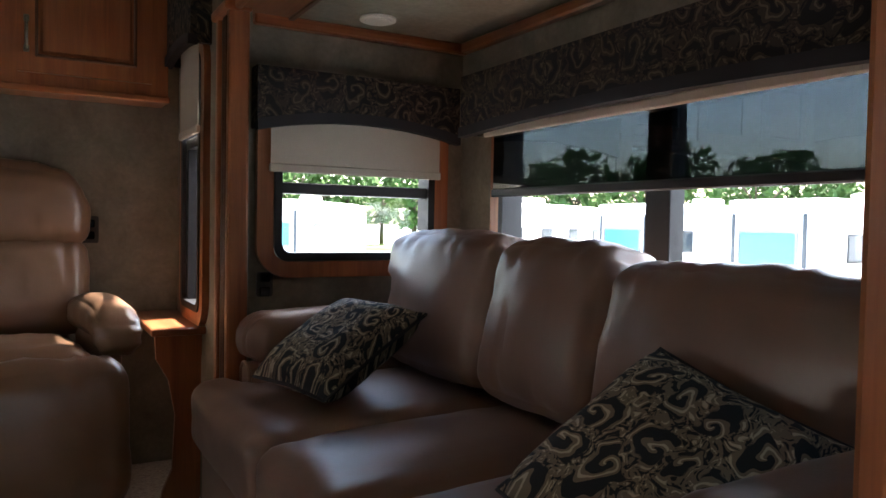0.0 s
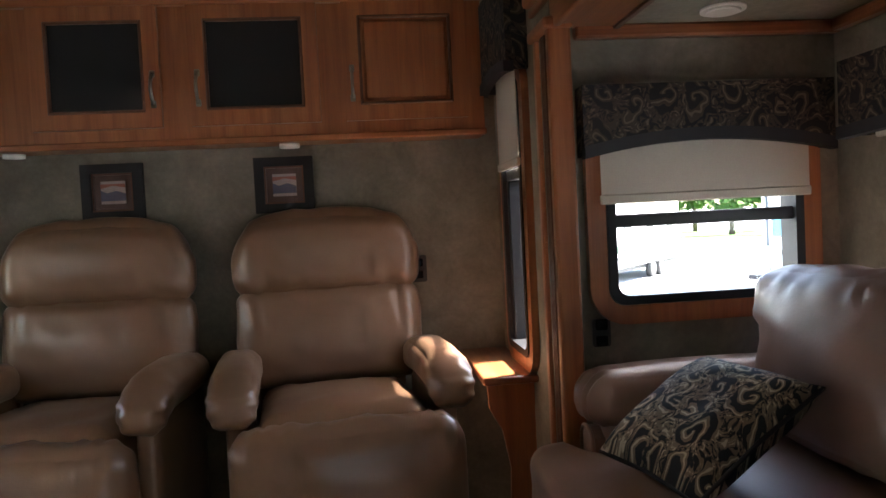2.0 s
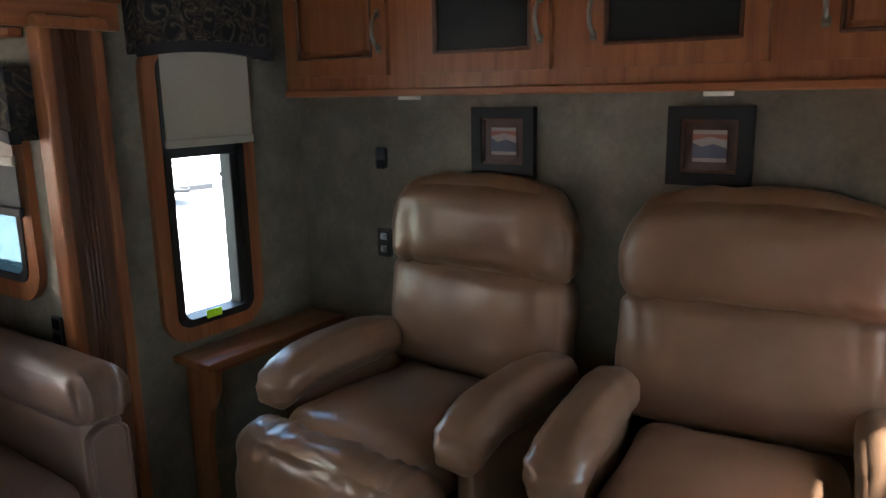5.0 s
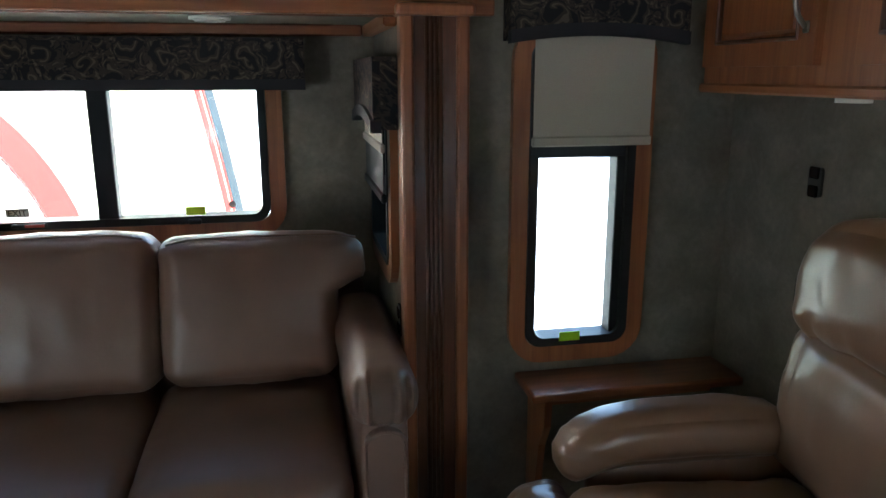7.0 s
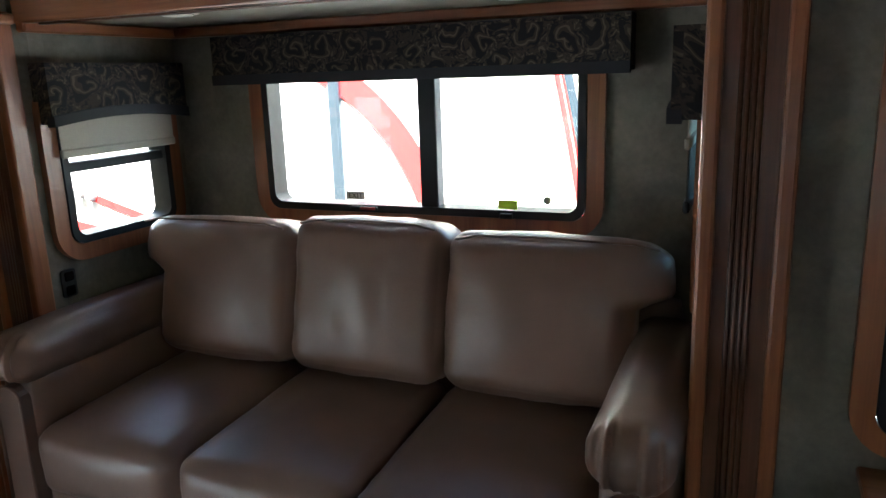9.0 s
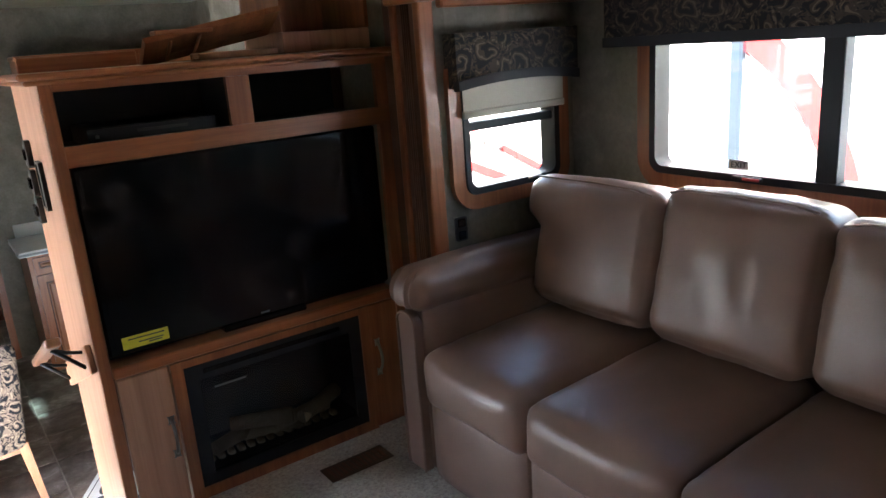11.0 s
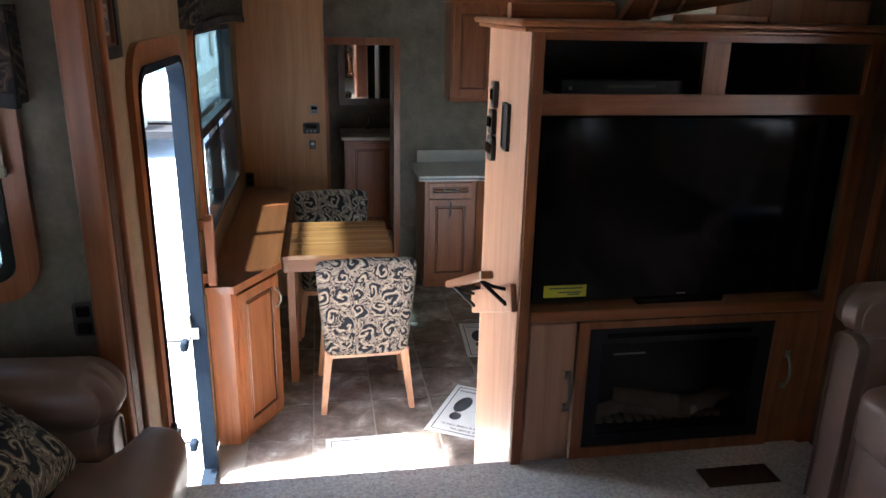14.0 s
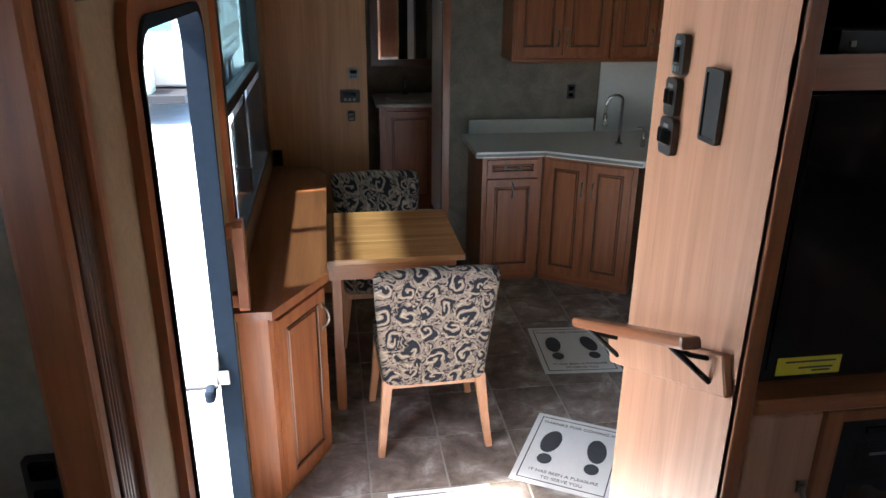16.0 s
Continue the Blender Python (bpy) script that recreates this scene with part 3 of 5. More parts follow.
window("window_7", m2n, 1.20, 1.64, 0.915, 1.36, "small two-part window in the slide-out end", [(1.22, 1.62, 0.935, 1.34, GLASS)], [(1.21, 1.63, 1.13, 1.16)])
roller("roller_shade", m2n, 1.19, 1.65, 1.20, 1.32, "cream roller shade drawn down over small window")
valance("window_valance", m2n, 1.15, 1.70, 1.30, 1.44)
m2f = facing(0, S2B, 0, "+y")
window("window_8", m2f, -1.69, -1.28, 0.89, 1.36, "small two-part window in the slide-out end", [(-1.67, -1.30, 0.91, 1.34, TINT)], [(-1.68, -1.29, 1.07, 1.10)])
roller("roller_shade", m2f, -1.70, -1.24, 1.235, 1.34, "cream roller shade drawn down over small window")
roller("sun_screen", m2f, -1.70, -1.24, 1.10, 1.213, "dark woven sun screen below the cream shade", plain("grey_screen_cloth", (0.07, 0.07, 0.07), 0.85), -0.038, False)
valance("window_valance", m2f, -1.725, -1.17, 1.30, 1.45, 0.07, 0.03)
mK = facing(XK, 0, 0, "+x")
window("window_9", mK, 0.99, 2.36, 0.38, 1.34, "tall dinette window with black frame and chrome latches", [(1.01, 2.34, 0.40, 0.85, GLASS), (1.01, 2.34, 0.87, 1.32, glass("teal_tinted_glass", (0.34, 0.42, 0.42)))], [(1.0, 2.35, 0.835, 0.885), (1.64, 1.70, 0.40, 0.84)], 0.03)
valance("window_valance", mK, 0.78, 2.60, 1.37, 1.60, 0.09)
roller("sun_screen", mK, 1.02, 2.33, 0.41, 0.83, "grey see-through screen over the lower window", glass("grey_screen", (0.26, 0.30, 0.31)), -0.03, False)


# ---- seating ----
def ease(f):
    f = max(0.0, min(1.0, f))
    return f * f * (3 - 2 * f)


def moved(bm, change):
    """Shifts each vertex by the function change(co)."""
    for v in bm.verts:
        v.co = change(v.co.copy())
    return bm


def sofa(name, label, m, width, depth, mat, tops, mid, shift=0.0, tee=0.0, gather=0.0, low=0.0):
    """Origin at the floor, middle of the back; the front faces local -y. tops: heights of the back cushions; mid: width of the
    middle one; tee: how far the seat reaches past the arms' fronts; gather: depth of the puckers along the cushions' tops."""
    t = thing(name, label, "sofa", m)
    aw, sh = 0.172, 0.50
    a0, a1 = -width / 2, width / 2
    front = -depth + tee
    part("base", soft(a0 + aw, a1 - aw, -depth + 0.05, -0.06, 0.03, 0.34, 0.025, (0, 0.006, 0), 6), mat, t)
    edges = (a0 + aw - 0.012, -mid / 2 + shift, mid / 2 + shift, a1 - aw + 0.012)
    tilt = pose(0, 0, 0, 2)
    for k in range(3):
        u, w = edges[k], edges[k + 1]
        seat = soft(u + 0.003, w - 0.003, -depth, -0.20, 0.33, sh + 0.025, 0.05, (0.004, 0.014, 0.026), 15, 0.005, k * 3.1)
        if tee and k != 1:
            out = -1 if k == 0 else 1
            moved(seat, lambda p: Vector((p.x + out * (aw - 0.03) * ease((-depth + tee + 0.01 - p.y) / 0.05) * ease((out * (p.x - (u + w) / 2) / (w - u) * 2 - 0.2) / 0.6), p.y, p.z)))
        part("seat_cushion", moved(seat, lambda p: tilt @ p), mat, t)
        pu, pw = (u if k else a0 + 0.03) if tee else u, (w if k < 2 else a1 - 0.03) if tee else w
        part("front_panel", soft(pu + 0.004, pw - 0.004, -depth + 0.012, -depth + 0.05, 0.03, 0.335, 0.018, (0, 0.008, 0), 5, 0.002, k), mat, t)
        if not tee:
            u, w = (edges[0], -mid / 2, mid / 2, edges[3])[k:k + 2]
        top = tops[k] - 0.55
        lean = Matrix.Translation((0, -0.30, 0.55)) @ pose(0, 0, 0, -13)
        centre, half = (u + w) / 2, (w - u) / 2
        lines = ((centre - 0.05, 0.008, 0.0, 0.6, 0.010), (centre + 0.06, 0.008, 0.0, 0.7, 0.010)) if k == 1 else ((centre + 0.10, 0.012, 0.0, 0.35, 0.006), (centre - 0.13, 0.010, 0.0, 0.25, 0.006))
        c = soft(u + 0.003, w - 0.003, -0.09, 0.12, -0.01, top, 0.055, (0.006, 0.032, 0.012), 31, 0.005, k * 7.7, None, lines)
        ear = 0 if k == 1 else (-1 if k == 0 else 1)

        def shape(p):
            side = (p.x - centre) / half
            if ear and side * ear > 0:
                p.x += ear * 0.085 * (side * ear) ** 2 * ease((p.z - top + 0.175) / 0.045)
            near = ease((p.z - top + 0.10) / 0.08)
            if gather and near > 0:
                wave = math.sin(p.x * 105 + 2.2 * math.sin(p.x * 31 + k))
                p.y += gather * 0.8 * wave * near
                p.z += gather * 0.5 * wave * near - gather * 1.5 * near * abs(side) ** 3
            return lean @ p

        part("back_cushion", moved(c, shape), mat, t)
        if not gather:
            lo, hi = u + 0.03 - (0.09 if ear == -1 else 0), w - 0.03 + (0.09 if ear == 1 else 0)
            part("piping", tube([lean @ Vector(p) for p in ((lo, -0.086, top - 0.02), (lo + 0.06, -0.091, top - 0.008), (centre, -0.094, top - 0.004), (hi - 0.06, -0.091, top - 0.008), (hi, -0.086, top - 0.02))], 0.004, 6), mat, t)
    part("back_frame", soft(a0 + 0.05, a1 - 0.05, -0.14, -0.02, 0.03, 0.78, 0.05, cuts=5), mat, t)
    for s in (-1, 1):
        c = s * (width / 2 - aw / 2)
        part("arm", soft(c - aw / 2 + 0.022, c + aw / 2 - 0.022, front + 0.025, -0.05, 0.03, 0.64 - low, 0.03, (0.008, 0, 0), 7, 0.002, s), mat, t)
        roll = soft(c - aw / 2, c + aw / 2, front - 0.012, -0.12, 0.605 - low, 0.745 - low, 0.062, (0.0, 0.004, 0.010), 35, 0.002, s * 5.0)

        def pleat(p):
            f = ease((front + 0.045 - p.y) / 0.05)
            wave = math.sin((p.x - c) * 230 + 1.6 * math.sin((p.x - c) * 60 + s))
            p.y -= 0.012 * wave * f * ease((p.z - 0.60 + low) / 0.03)
            p.z += 0.007 * wave * f - 0.012 * ease((front + 0.02 - p.y) / 0.04)
            return p

        part("arm_roll", moved(roll, pleat), mat, t)
        hw = aw / 2 - 0.038
        arch_line = [(c - hw, 0.04), (c + hw, 0.04)] + [(c + hw * math.cos(radians(a)), 0.57 - low + hw * 0.72 * math.sin(radians(a))) for a in range(0, 181, 20)]
        panel = part("arm_front", slab(arch_line, front - 0.002, front + 0.03), mat, t)
        part("welt", tube([(x, front - 0.004, z) for x, z in arch_line[1:]] + [(c - hw, front - 0.004, 0.04)], 0.005, 6), mat, panel)
    for u in (a0 + 0.1, a1 - 0.1):
        for d in (front + 0.1, -0.12):
            part("foot", box(u - 0.03, u + 0.03, d - 0.03, d + 0.03, 0, 0.035, 0.004), PLASTIC, t)
    return t


sofa("sofa", "brown leather three-seat sofa with rolled arms in slide-out", pose(S2X + 0.04, 1.655, 0, 0, 0, 90), 1.81, 0.84, BROWN_LEATHER, (0.965, 0.985, 0.965), 0.49, -0.025)
sofa("sofa", "brown leather three-seat sofa with rolled arms and pillows", pose(S1X - 0.03, 1.755, 0, 0, 0, -90), 1.80, 0.88, BROWN_LEATHER, (0.93, 0.915, 0.885), 0.40, -0.01, 0.13, 0.009, 0.06)


def pillow(m, seed):
    t = thing("throw_pillow", "black and tan paisley throw pillow on the sofa", "pillow", m, group="pillows on the sofa")
    b = bmesh.new()
    n, h, th = 18, 0.175, 0.065
    rows = {}
    for s in (-1, 1):
        for i in range(n + 1):
            for j in range(n + 1):
                u, v = 2 * i / n - 1, 2 * j / n - 1
                pin = 1 - 0.10 * (1 - u * u) * abs(v) ** 3 - 0.10 * (1 - v * v) * abs(u) ** 3
                w = max(0.0, (1 - u ** 4) * (1 - v ** 4)) ** 0.55 * th
                w += 0.010 * noise.noise(Vector((u * 2.5 + seed, v * 2.5, s)))* (1 - u * u) * (1 - v * v)
                if s == 1 and (i in (0, n) or j in (0, n)):
                    rows[s, i, j] = rows[-1, i, j]
                else:
                    rows[s, i, j] = b.verts.new((u * h * pin, s * w, v * h * pin))
        for i in range(n):
            for j in range(n):
                q = [rows[s, i, j], rows[s, i + 1, j], rows[s, i + 1, j + 1], rows[s, i, j + 1]]
                b.faces.new(q if s == -1 else q[::-1]).smooth = True
    part("cover", b, PILLOWFAB, t)
    edge = [(x * 0.17, 0, y * 0.17) for x, y in ((-1, -1), (0, -0.94), (1, -1), (0.94, 0), (1, 1), (0, 0.94), (-1, 1), (-0.94, 0), (-1, -1))]
    part("piping", tube(edge, 0.005, 6), TRIMFAB, t)
    return t


def lying(centre, u, v):
    """A pose whose local x and z run along u and v."""
    u = Vector(u).normalized()
    v = (Vector(v) - u * u.dot(Vector(v))).normalized()
    return Matrix.Translation(centre) @ Matrix((u, v.cross(u), v)).transposed().to_4x4()


pillow(lying((1.22, 2.22, 0.635), (0.2, -0.97, 0.0), (0.76, 0.4, 0.5)), 1.0)
pillow(lying((1.27, 1.18, 0.62), (-0.05, -0.96, -0.2), (0.78, 0.06, 0.62)), 4.0)


def recliner(m, label):
    """Origin at the floor, middle of the back; faces local -y."""
    t = thing("recliner", label, "recliner", m, group="recliners against the rear wall")
    lean = Matrix.Translation((0, -0.085, 0.525)) @ pose(0, 0, 0, -4)
    head = soft(-0.325, 0.325, -0.09, 0.045, 0.318, 0.603, 0.085, (0.006, 0.030, 0.018), 33, 0.006, 2.0, None, ((-0.01, 0.008, 0.0, 0.85, 0.014), (0.085, 0.007, 0.0, 0.6, 0.012), (0.125, 0.007, 0.0, 0.55, 0.010), (-0.1, 0.008, -0.1, 0.35, 0.010), (0.2, 0.010, -0.1, 0.3, 0.008), (-0.21, 0.010, -0.1, 0.3, 0.008)))

    def crown(p):
        f = ease((p.z - 0.43) / 0.17)
        p.x *= 1 - 0.10 * f * abs(p.x / 0.325) ** 2
        p.z -= 0.045 * f * abs(p.x / 0.325) ** 3
        return lean @ p

    part("head_cushion", moved(head, crown), TAN_LEATHER, t)
    part("back_cushion", soft(-0.315, 0.315, -0.085, 0.045, 0.0, 0.348, 0.055, (0.008, 0.038, 0.0), 33, 0.006, 9.0, lean, ((-0.075, 0.007, 0.3, 0.85, 0.011), (0.075, 0.007, 0.3, 0.85, 0.011), (-0.24, 0.010, 0.5, 1.1, 0.008), (0.24, 0.010, 0.5, 1.1, 0.008))), TAN_LEATHER, t)
    part("back_shell", soft(-0.26, 0.26, -0.02, 0.05, -0.2, 0.50, 0.03, cuts=5, m=lean), TAN_LEATHER, t)
    part("seat", soft(-0.245, 0.245, -0.72, -0.15, 0.36, 0.53, 0.06, (0, 0.01, 0.03), 15, 0.008, 4.0, pose(0, 0, 0, -3)), TAN_LEATHER, t)
    rest = soft(-0.315, 0.315, -0.81, -0.65, 0.10, 0.545, 0.065, (0.004, 0.03, 0.010), 33, 0.008, 6.0)

    def pucker(p):
        f = ease((p.z - 0.45) / 0.06)
        wave = math.sin(p.x * 120 + 2 * math.sin(p.x * 27))
        p.z += 0.0025 * wave * f * ease((p.y + 0.81) / 0.05)
        p.y += 0.004 * wave * f
        return p

    part("footrest", moved(rest, pucker), TAN_LEATHER, t)
    part("base", soft(-0.29, 0.29, -0.68, -0.06, 0.04, 0.38, 0.03, cuts=5), TAN_LEATHER, t)
    for s in (-1, 1):
        part("arm_panel", soft(s * (0.305) - 0.032, s * (0.305) + 0.032, -0.60, -0.08, 0.06, 0.58, 0.025, cuts=6), TAN_LEATHER, t)
        pad = soft(s * 0.31 - 0.068, s * 0.31 + 0.068, -0.665, -0.13, 0.56, 0.672, 0.045, (0.004, 0.012, 0.016), 23, 0.004, s * 3.0)

        def droop(p):
            f = ease((-0.50 - p.y) / 0.16)
            p.z -= 0.035 * f * f
            p.z += 0.012 * math.sin(math.pi * max(0.0, min(1.0, (-0.13 - p.y) / 0.53)))
            p.x += 0.003 * f * math.sin(p.z * 160 + p.y * 40)
            return p

        part("arm_pad", moved(pad, droop), TAN_LEATHER, t)
    part("plinth", box(-0.26, 0.26, -0.6, -0.1, 0, 0.045, 0.006), PLASTIC, t)
    return t


recliner(pose(-0.365, 3.495, 0, 0, 0, -3), "tan leather recliner closed, beside another recliner")
recliner(pose(0.40, 3.495, 0, 0, 0, 6), "tan leather recliner closed, creased on headrest")


def side_table(m, label, flip, reach):
    """A narrow wall shelf table with a scrolled front leg; origin at the wall side, floor, rear wall."""
    t = thing("side_table", label, "table", m, group="tables beside recliners")
    a, b = (0, 0.172 * flip)
    x0, x1 = min(a, b), max(a, b)
    part("tabletop", box(x0, x1, -reach, -0.005, 0.570, 0.595, 0.007, seg=2), CHERRY_Y, t)
    prof = [(0.02, 0.0), (0.16, 0.0), (0.15, 0.05), (0.115, 0.12), (0.105, 0.30), (0.13, 0.42), (0.175, 0.49), (0.18, 0.569), (0.01, 0.569), (0.01, 0.02)]
    prof = [(p * 0.86 * flip, z) for p, z in prof]
    part("leg_panel", slab(prof, -reach + 0.04, -reach + 0.06), CHERRY, t)
    part("wall_cleat", box(*sorted((0.003 * flip, 0.02 * flip)), -reach + 0.06, -0.01, 0.49, 0.569), CHERRY_Y, t)
    return t


side_table(pose(XL, YR, 0), "narrow cherry wood side table against the wall", 1, 0.62)
side_table(pose(XR, YR, 0), "narrow cherry wood side table, sunlit, against wall", -1, 0.54)


# ---- overhead cabinet ----
def pull(parent, x, y, z, length=0.10, vertical=True, out=-1):
    """A pewter bow handle that stands out along local y."""
    pts = []
    for k in range(9):
        f = k / 8 - 0.5
        bow = 0.028 * (1 - (2 * f) ** 2) + 0.004
        pts.append((x, y + out * bow, z + f * length) if vertical else (x + f * length, y + out * bow, z))
    h = part("handle", tube(pts, 0.0055, 8), BRONZE, parent, "pewter bow handle")
    for e in (pts[0], pts[-1]):
        part("rosette", box(e[0] - 0.009, e[0] + 0.009, y + out * 0.004, y, e[2] - 0.012, e[2] + 0.012, 0.003), BRONZE, h)


def panel_door(parent, u0, u1, v0, v1, y, mat=None, centre=None, handle=None, drawer=False, wood_mat=None):
    """A raised-panel door, front at local y, thick behind it."""
    wm = wood_mat or CHERRY
    s = min(0.055, (u1 - u0) * 0.2, (v1 - v0) * 0.3)
    d = part("drawer_front" if drawer else "door", ring([(u0, v0), (u1, v0), (u1, v1), (u0, v1)], [(u0 + s, v0 + s), (u1 - s, v0 + s), (u1 - s, v1 - s), (u0 + s, v1 - s)], y - 0.02, y), wm, parent)
    for a, b, c, e in ((u0 + s - 0.004, u1 - s + 0.004, v0 + s - 0.004, v0 + s + 0.006), (u0 + s - 0.004, u1 - s + 0.004, v1 - s - 0.006, v1 - s + 0.004), (u0 + s - 0.004, u0 + s + 0.006, v0 + s, v1 - s), (u1 - s - 0.006, u1 - s + 0.004, v0 + s, v1 - s)):
        part("bead", box(a, b, y - 0.023, y - 0.008, c, e, 0.003), DARKWOOD if wm is CHERRY else wm, d)
    if centre:
        part("glass", box(u0 + s + 0.006, u1 - s - 0.006, y - 0.010, y - 0.006, v0 + s + 0.006, v1 - s - 0.006), centre, d, "smoked dark glass")
    else:
        part("raised_panel", box(u0 + s + 0.012, u1 - s - 0.012, y - 0.018, y - 0.002, v0 + s + 0.012, v1 - s - 0.012, 0.008), wm, d)
        part("panel_back", box(u0 + s, u1 - s, y - 0.008, y - 0.002, v0 + s, v1 - s), wm, d)
    if handle:
        pull(d, handle[0], y - 0.02, handle[1], vertical=not drawer)
    return d


cab = thing("overhead_cabinet", "cherry wood overhead cabinet with two smoked glass doors", "cabinet", pose(0, 3.34, 0))
part("body", box(-1.06, 0.985, 0.0, 0.155, 1.375, CEILZ - 0.002), CHERRY, cab)
part("bottom_rail", box(-1.065, 0.99, -0.012, 0.03, 1.372, 1.395, 0.005), CHERRY_X, cab)
part("crown", box(-1.065, 0.99, -0.03, 0.02, CEILZ - 0.03, CEILZ - 0.003, 0.008, seg=2), CHERRY_X, cab)
panel_door(cab, -1.04, -0.628, 1.434, 1.84, 0, handle=(-0.655, 1.56))
panel_door(cab, -0.513, -0.101, 1.434, 1.84, 0, centre=SMOKED, handle=(-0.125, 1.56))
panel_door(cab, -0.006, 0.421, 1.434, 1.84, 0, centre=SMOKED, handle=(0.02, 1.56))
panel_door(cab, 0.506, 0.927, 1.434, 1.84, 0, handle=(0.532, 1.56))
for u in (-0.62, 0.30):
    t = tagged(part("puck_light", cylinder(0.035, 1.360, 1.374, 20, m=pose(u, 3.42, 0)), LAMPWHITE), "small white round light under the cabinet", "light", group="cabinet lights")


def picture(x, label, m=None):
    t = thing("framed_picture", label, "picture", m or pose(x, YR, 1.235), group="pictures over recliners")
    part("frame", ring([(-0.105, -0.10), (0.105, -0.10), (0.105, 0.10), (-0.105, 0.10)], [(-0.07, -0.067), (0.07, -0.067), (0.07, 0.067), (-0.07, 0.067)], -0.025, -0.002), BLACK, t)
    part("inner_lip", ring([(-0.072, -0.069), (0.072, -0.069), (0.072, 0.069), (-0.072, 0.069)], [(-0.064, -0.061), (0.064, -0.061), (0.064, 0.061), (-0.064, 0.061)], -0.019, -0.004), DARKWOOD, t)
    part("mat_board", box(-0.066, 0.066, -0.008, -0.003, -0.063, 0.063), plain("brown_mat_board", (0.12, 0.07, 0.06), 0.8), t)
    part("print", box(-0.042, 0.042, -0.011, -0.008, -0.040, 0.040), plain("faded_print", (0.42, 0.33, 0.31), 0.5), t)
    part("print_land", slab([(-0.042, -0.03), (0.042, -0.03), (0.042, -0.005), (0.01, 0.006), (-0.02, -0.002), (-0.042, 0.008)], -0.013, -0.0111), plain("print_slate", (0.10, 0.10, 0.16), 0.5), t)
    part("print_sky", slab([(-0.042, 0.014), (0.0, 0.024), (0.042, 0.016), (0.042, 0.03), (-0.042, 0.03)], -0.013, -0.0111), plain("print_rust", (0.35, 0.12, 0.09), 0.5), t)
    g = part("glazing", box(-0.066, 0.066, -0.0165, -0.0155, -0.063, 0.063), GLASS, t)
    g.visible_shadow = False
    return t


picture(-0.327, "small landscape print in a wide black frame")
picture(0.268, "small landscape print in a wide black frame")
picture(0, "small print in a wide black frame near the door", facing(XK, 0.37, 1.405, "+x"))


def plate(m, label, w=0.07, h=0.11, kind="outlet", mat=None):
    t = thing(kind, label, kind.replace("_", " "), m, group="wall plates")
    part("plate", slab(round_rect(-w / 2, w / 2, -h / 2, h / 2, 0.008, 3), -0.008, -0.001), mat or PLASTIC, t)
    for v in (-0.022, 0.022):
        part("insert", box(-0.016, 0.016, -0.012, -0.008, v - 0.014, v + 0.014, 0.003), BLACKGLOSS, t)
    return t


plate(pose(-0.80, YR, 1.17), "small black switch on the rear wall", 0.045, 0.07, "wall_switch")
plate(pose(-0.796, YR, 0.882), "dark brown wall outlet behind the recliner", 0.06, 0.10)
plate(pose(0.737, YR, 0.905), "black wall outlet beside the recliner", 0.06, 0.10)
plate(facing(1.165, S1B, 0.755, "+y"), "black wall outlet below the small window", 0.05, 0.075)
plate(facing(-1.175, S2A, 0.80, "-y"), "black wall outlet below the small window", 0.05, 0.085)
plate(facing(-1.20, S2B, 0.76, "+y"), "black wall outlet below the small window", 0.05, 0.085)
plate(facing(1.17, S1A, 0.72, "-y"), "black wall outlet below the small window", 0.05, 0.085)


def downlight(x, y, z):
    t = thing("ceiling_light", "round white recessed ceiling light, off", "light", pose(x, y, z), group="ceiling lights")
    part("bezel", cylinder(0.055, -0.008, 0, 28), LAMPWHITE, t)
    part("lens", cylinder(0.040, -0.013, -0.008, 24, 0.043), LAMPWHITE, t)


for x, y in ((1.46, 2.54), (1.40, 1.2), (-1.24, 1.22), (-1.44, 2.09)):
    downlight(x, y, SLZ)
downlight(0.80, 2.95, CEILZ)

# ---- entertainment cabinet ----
tv = thing("entertainment_cabinet", "wood entertainment cabinet with niches, television bay and fireplace", "cabinet", pose(0, YE, 0))
part("side_panel", box(-0.022, 0.0, -0.55, -0.002, LOW, 1.40), MAPLE, tv, "light wood panel facing the steps")
part("front_top_rail", box(-1.12, 0, -0.02, 0, 1.375, 1.41), CHERRY_X, tv)
part("front_mid_rail", box(-1.12, 0, -0.02, 0, 1.165, 1.225), CHERRY_X, tv)
part("front_stile", box(-0.035, 0.0, -0.02, 0.004, 0, 1.40, 0.003), CHERRY, tv)
part("front_stile", box(-1.145, -1.055, -0.02, 0, 0, 1.40), CHERRY, tv)
part("upper_filler", box(-1.145, -1.121, -0.02, 0.25, 1.43, CEILZ - 0.003), DARKWOOD, tv)
part("end_filler", box(-1.145, -1.10, 0.002, 0.25, 0, 1.395), DARKWOOD, tv)
part("niche_divider", box(-0.595, -0.52, -0.02, 0, 1.2255, 1.3745), CHERRY, tv)
# recess insides: their darkness is in the colour
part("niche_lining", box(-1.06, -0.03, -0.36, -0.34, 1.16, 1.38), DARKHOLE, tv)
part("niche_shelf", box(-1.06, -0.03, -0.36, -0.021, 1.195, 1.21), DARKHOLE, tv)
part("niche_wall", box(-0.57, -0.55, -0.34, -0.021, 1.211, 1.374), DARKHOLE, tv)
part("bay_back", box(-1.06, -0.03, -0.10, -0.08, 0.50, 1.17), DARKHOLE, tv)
part("bay_sill", box(-1.055, -0.035, -0.08, 0.012, 0.515, 0.552, 0.005), CHERRY_X, tv)
part("body", box(-1.12, -0.0225, -0.55, -0.37, 0, 1.40), DARKWOOD, tv)
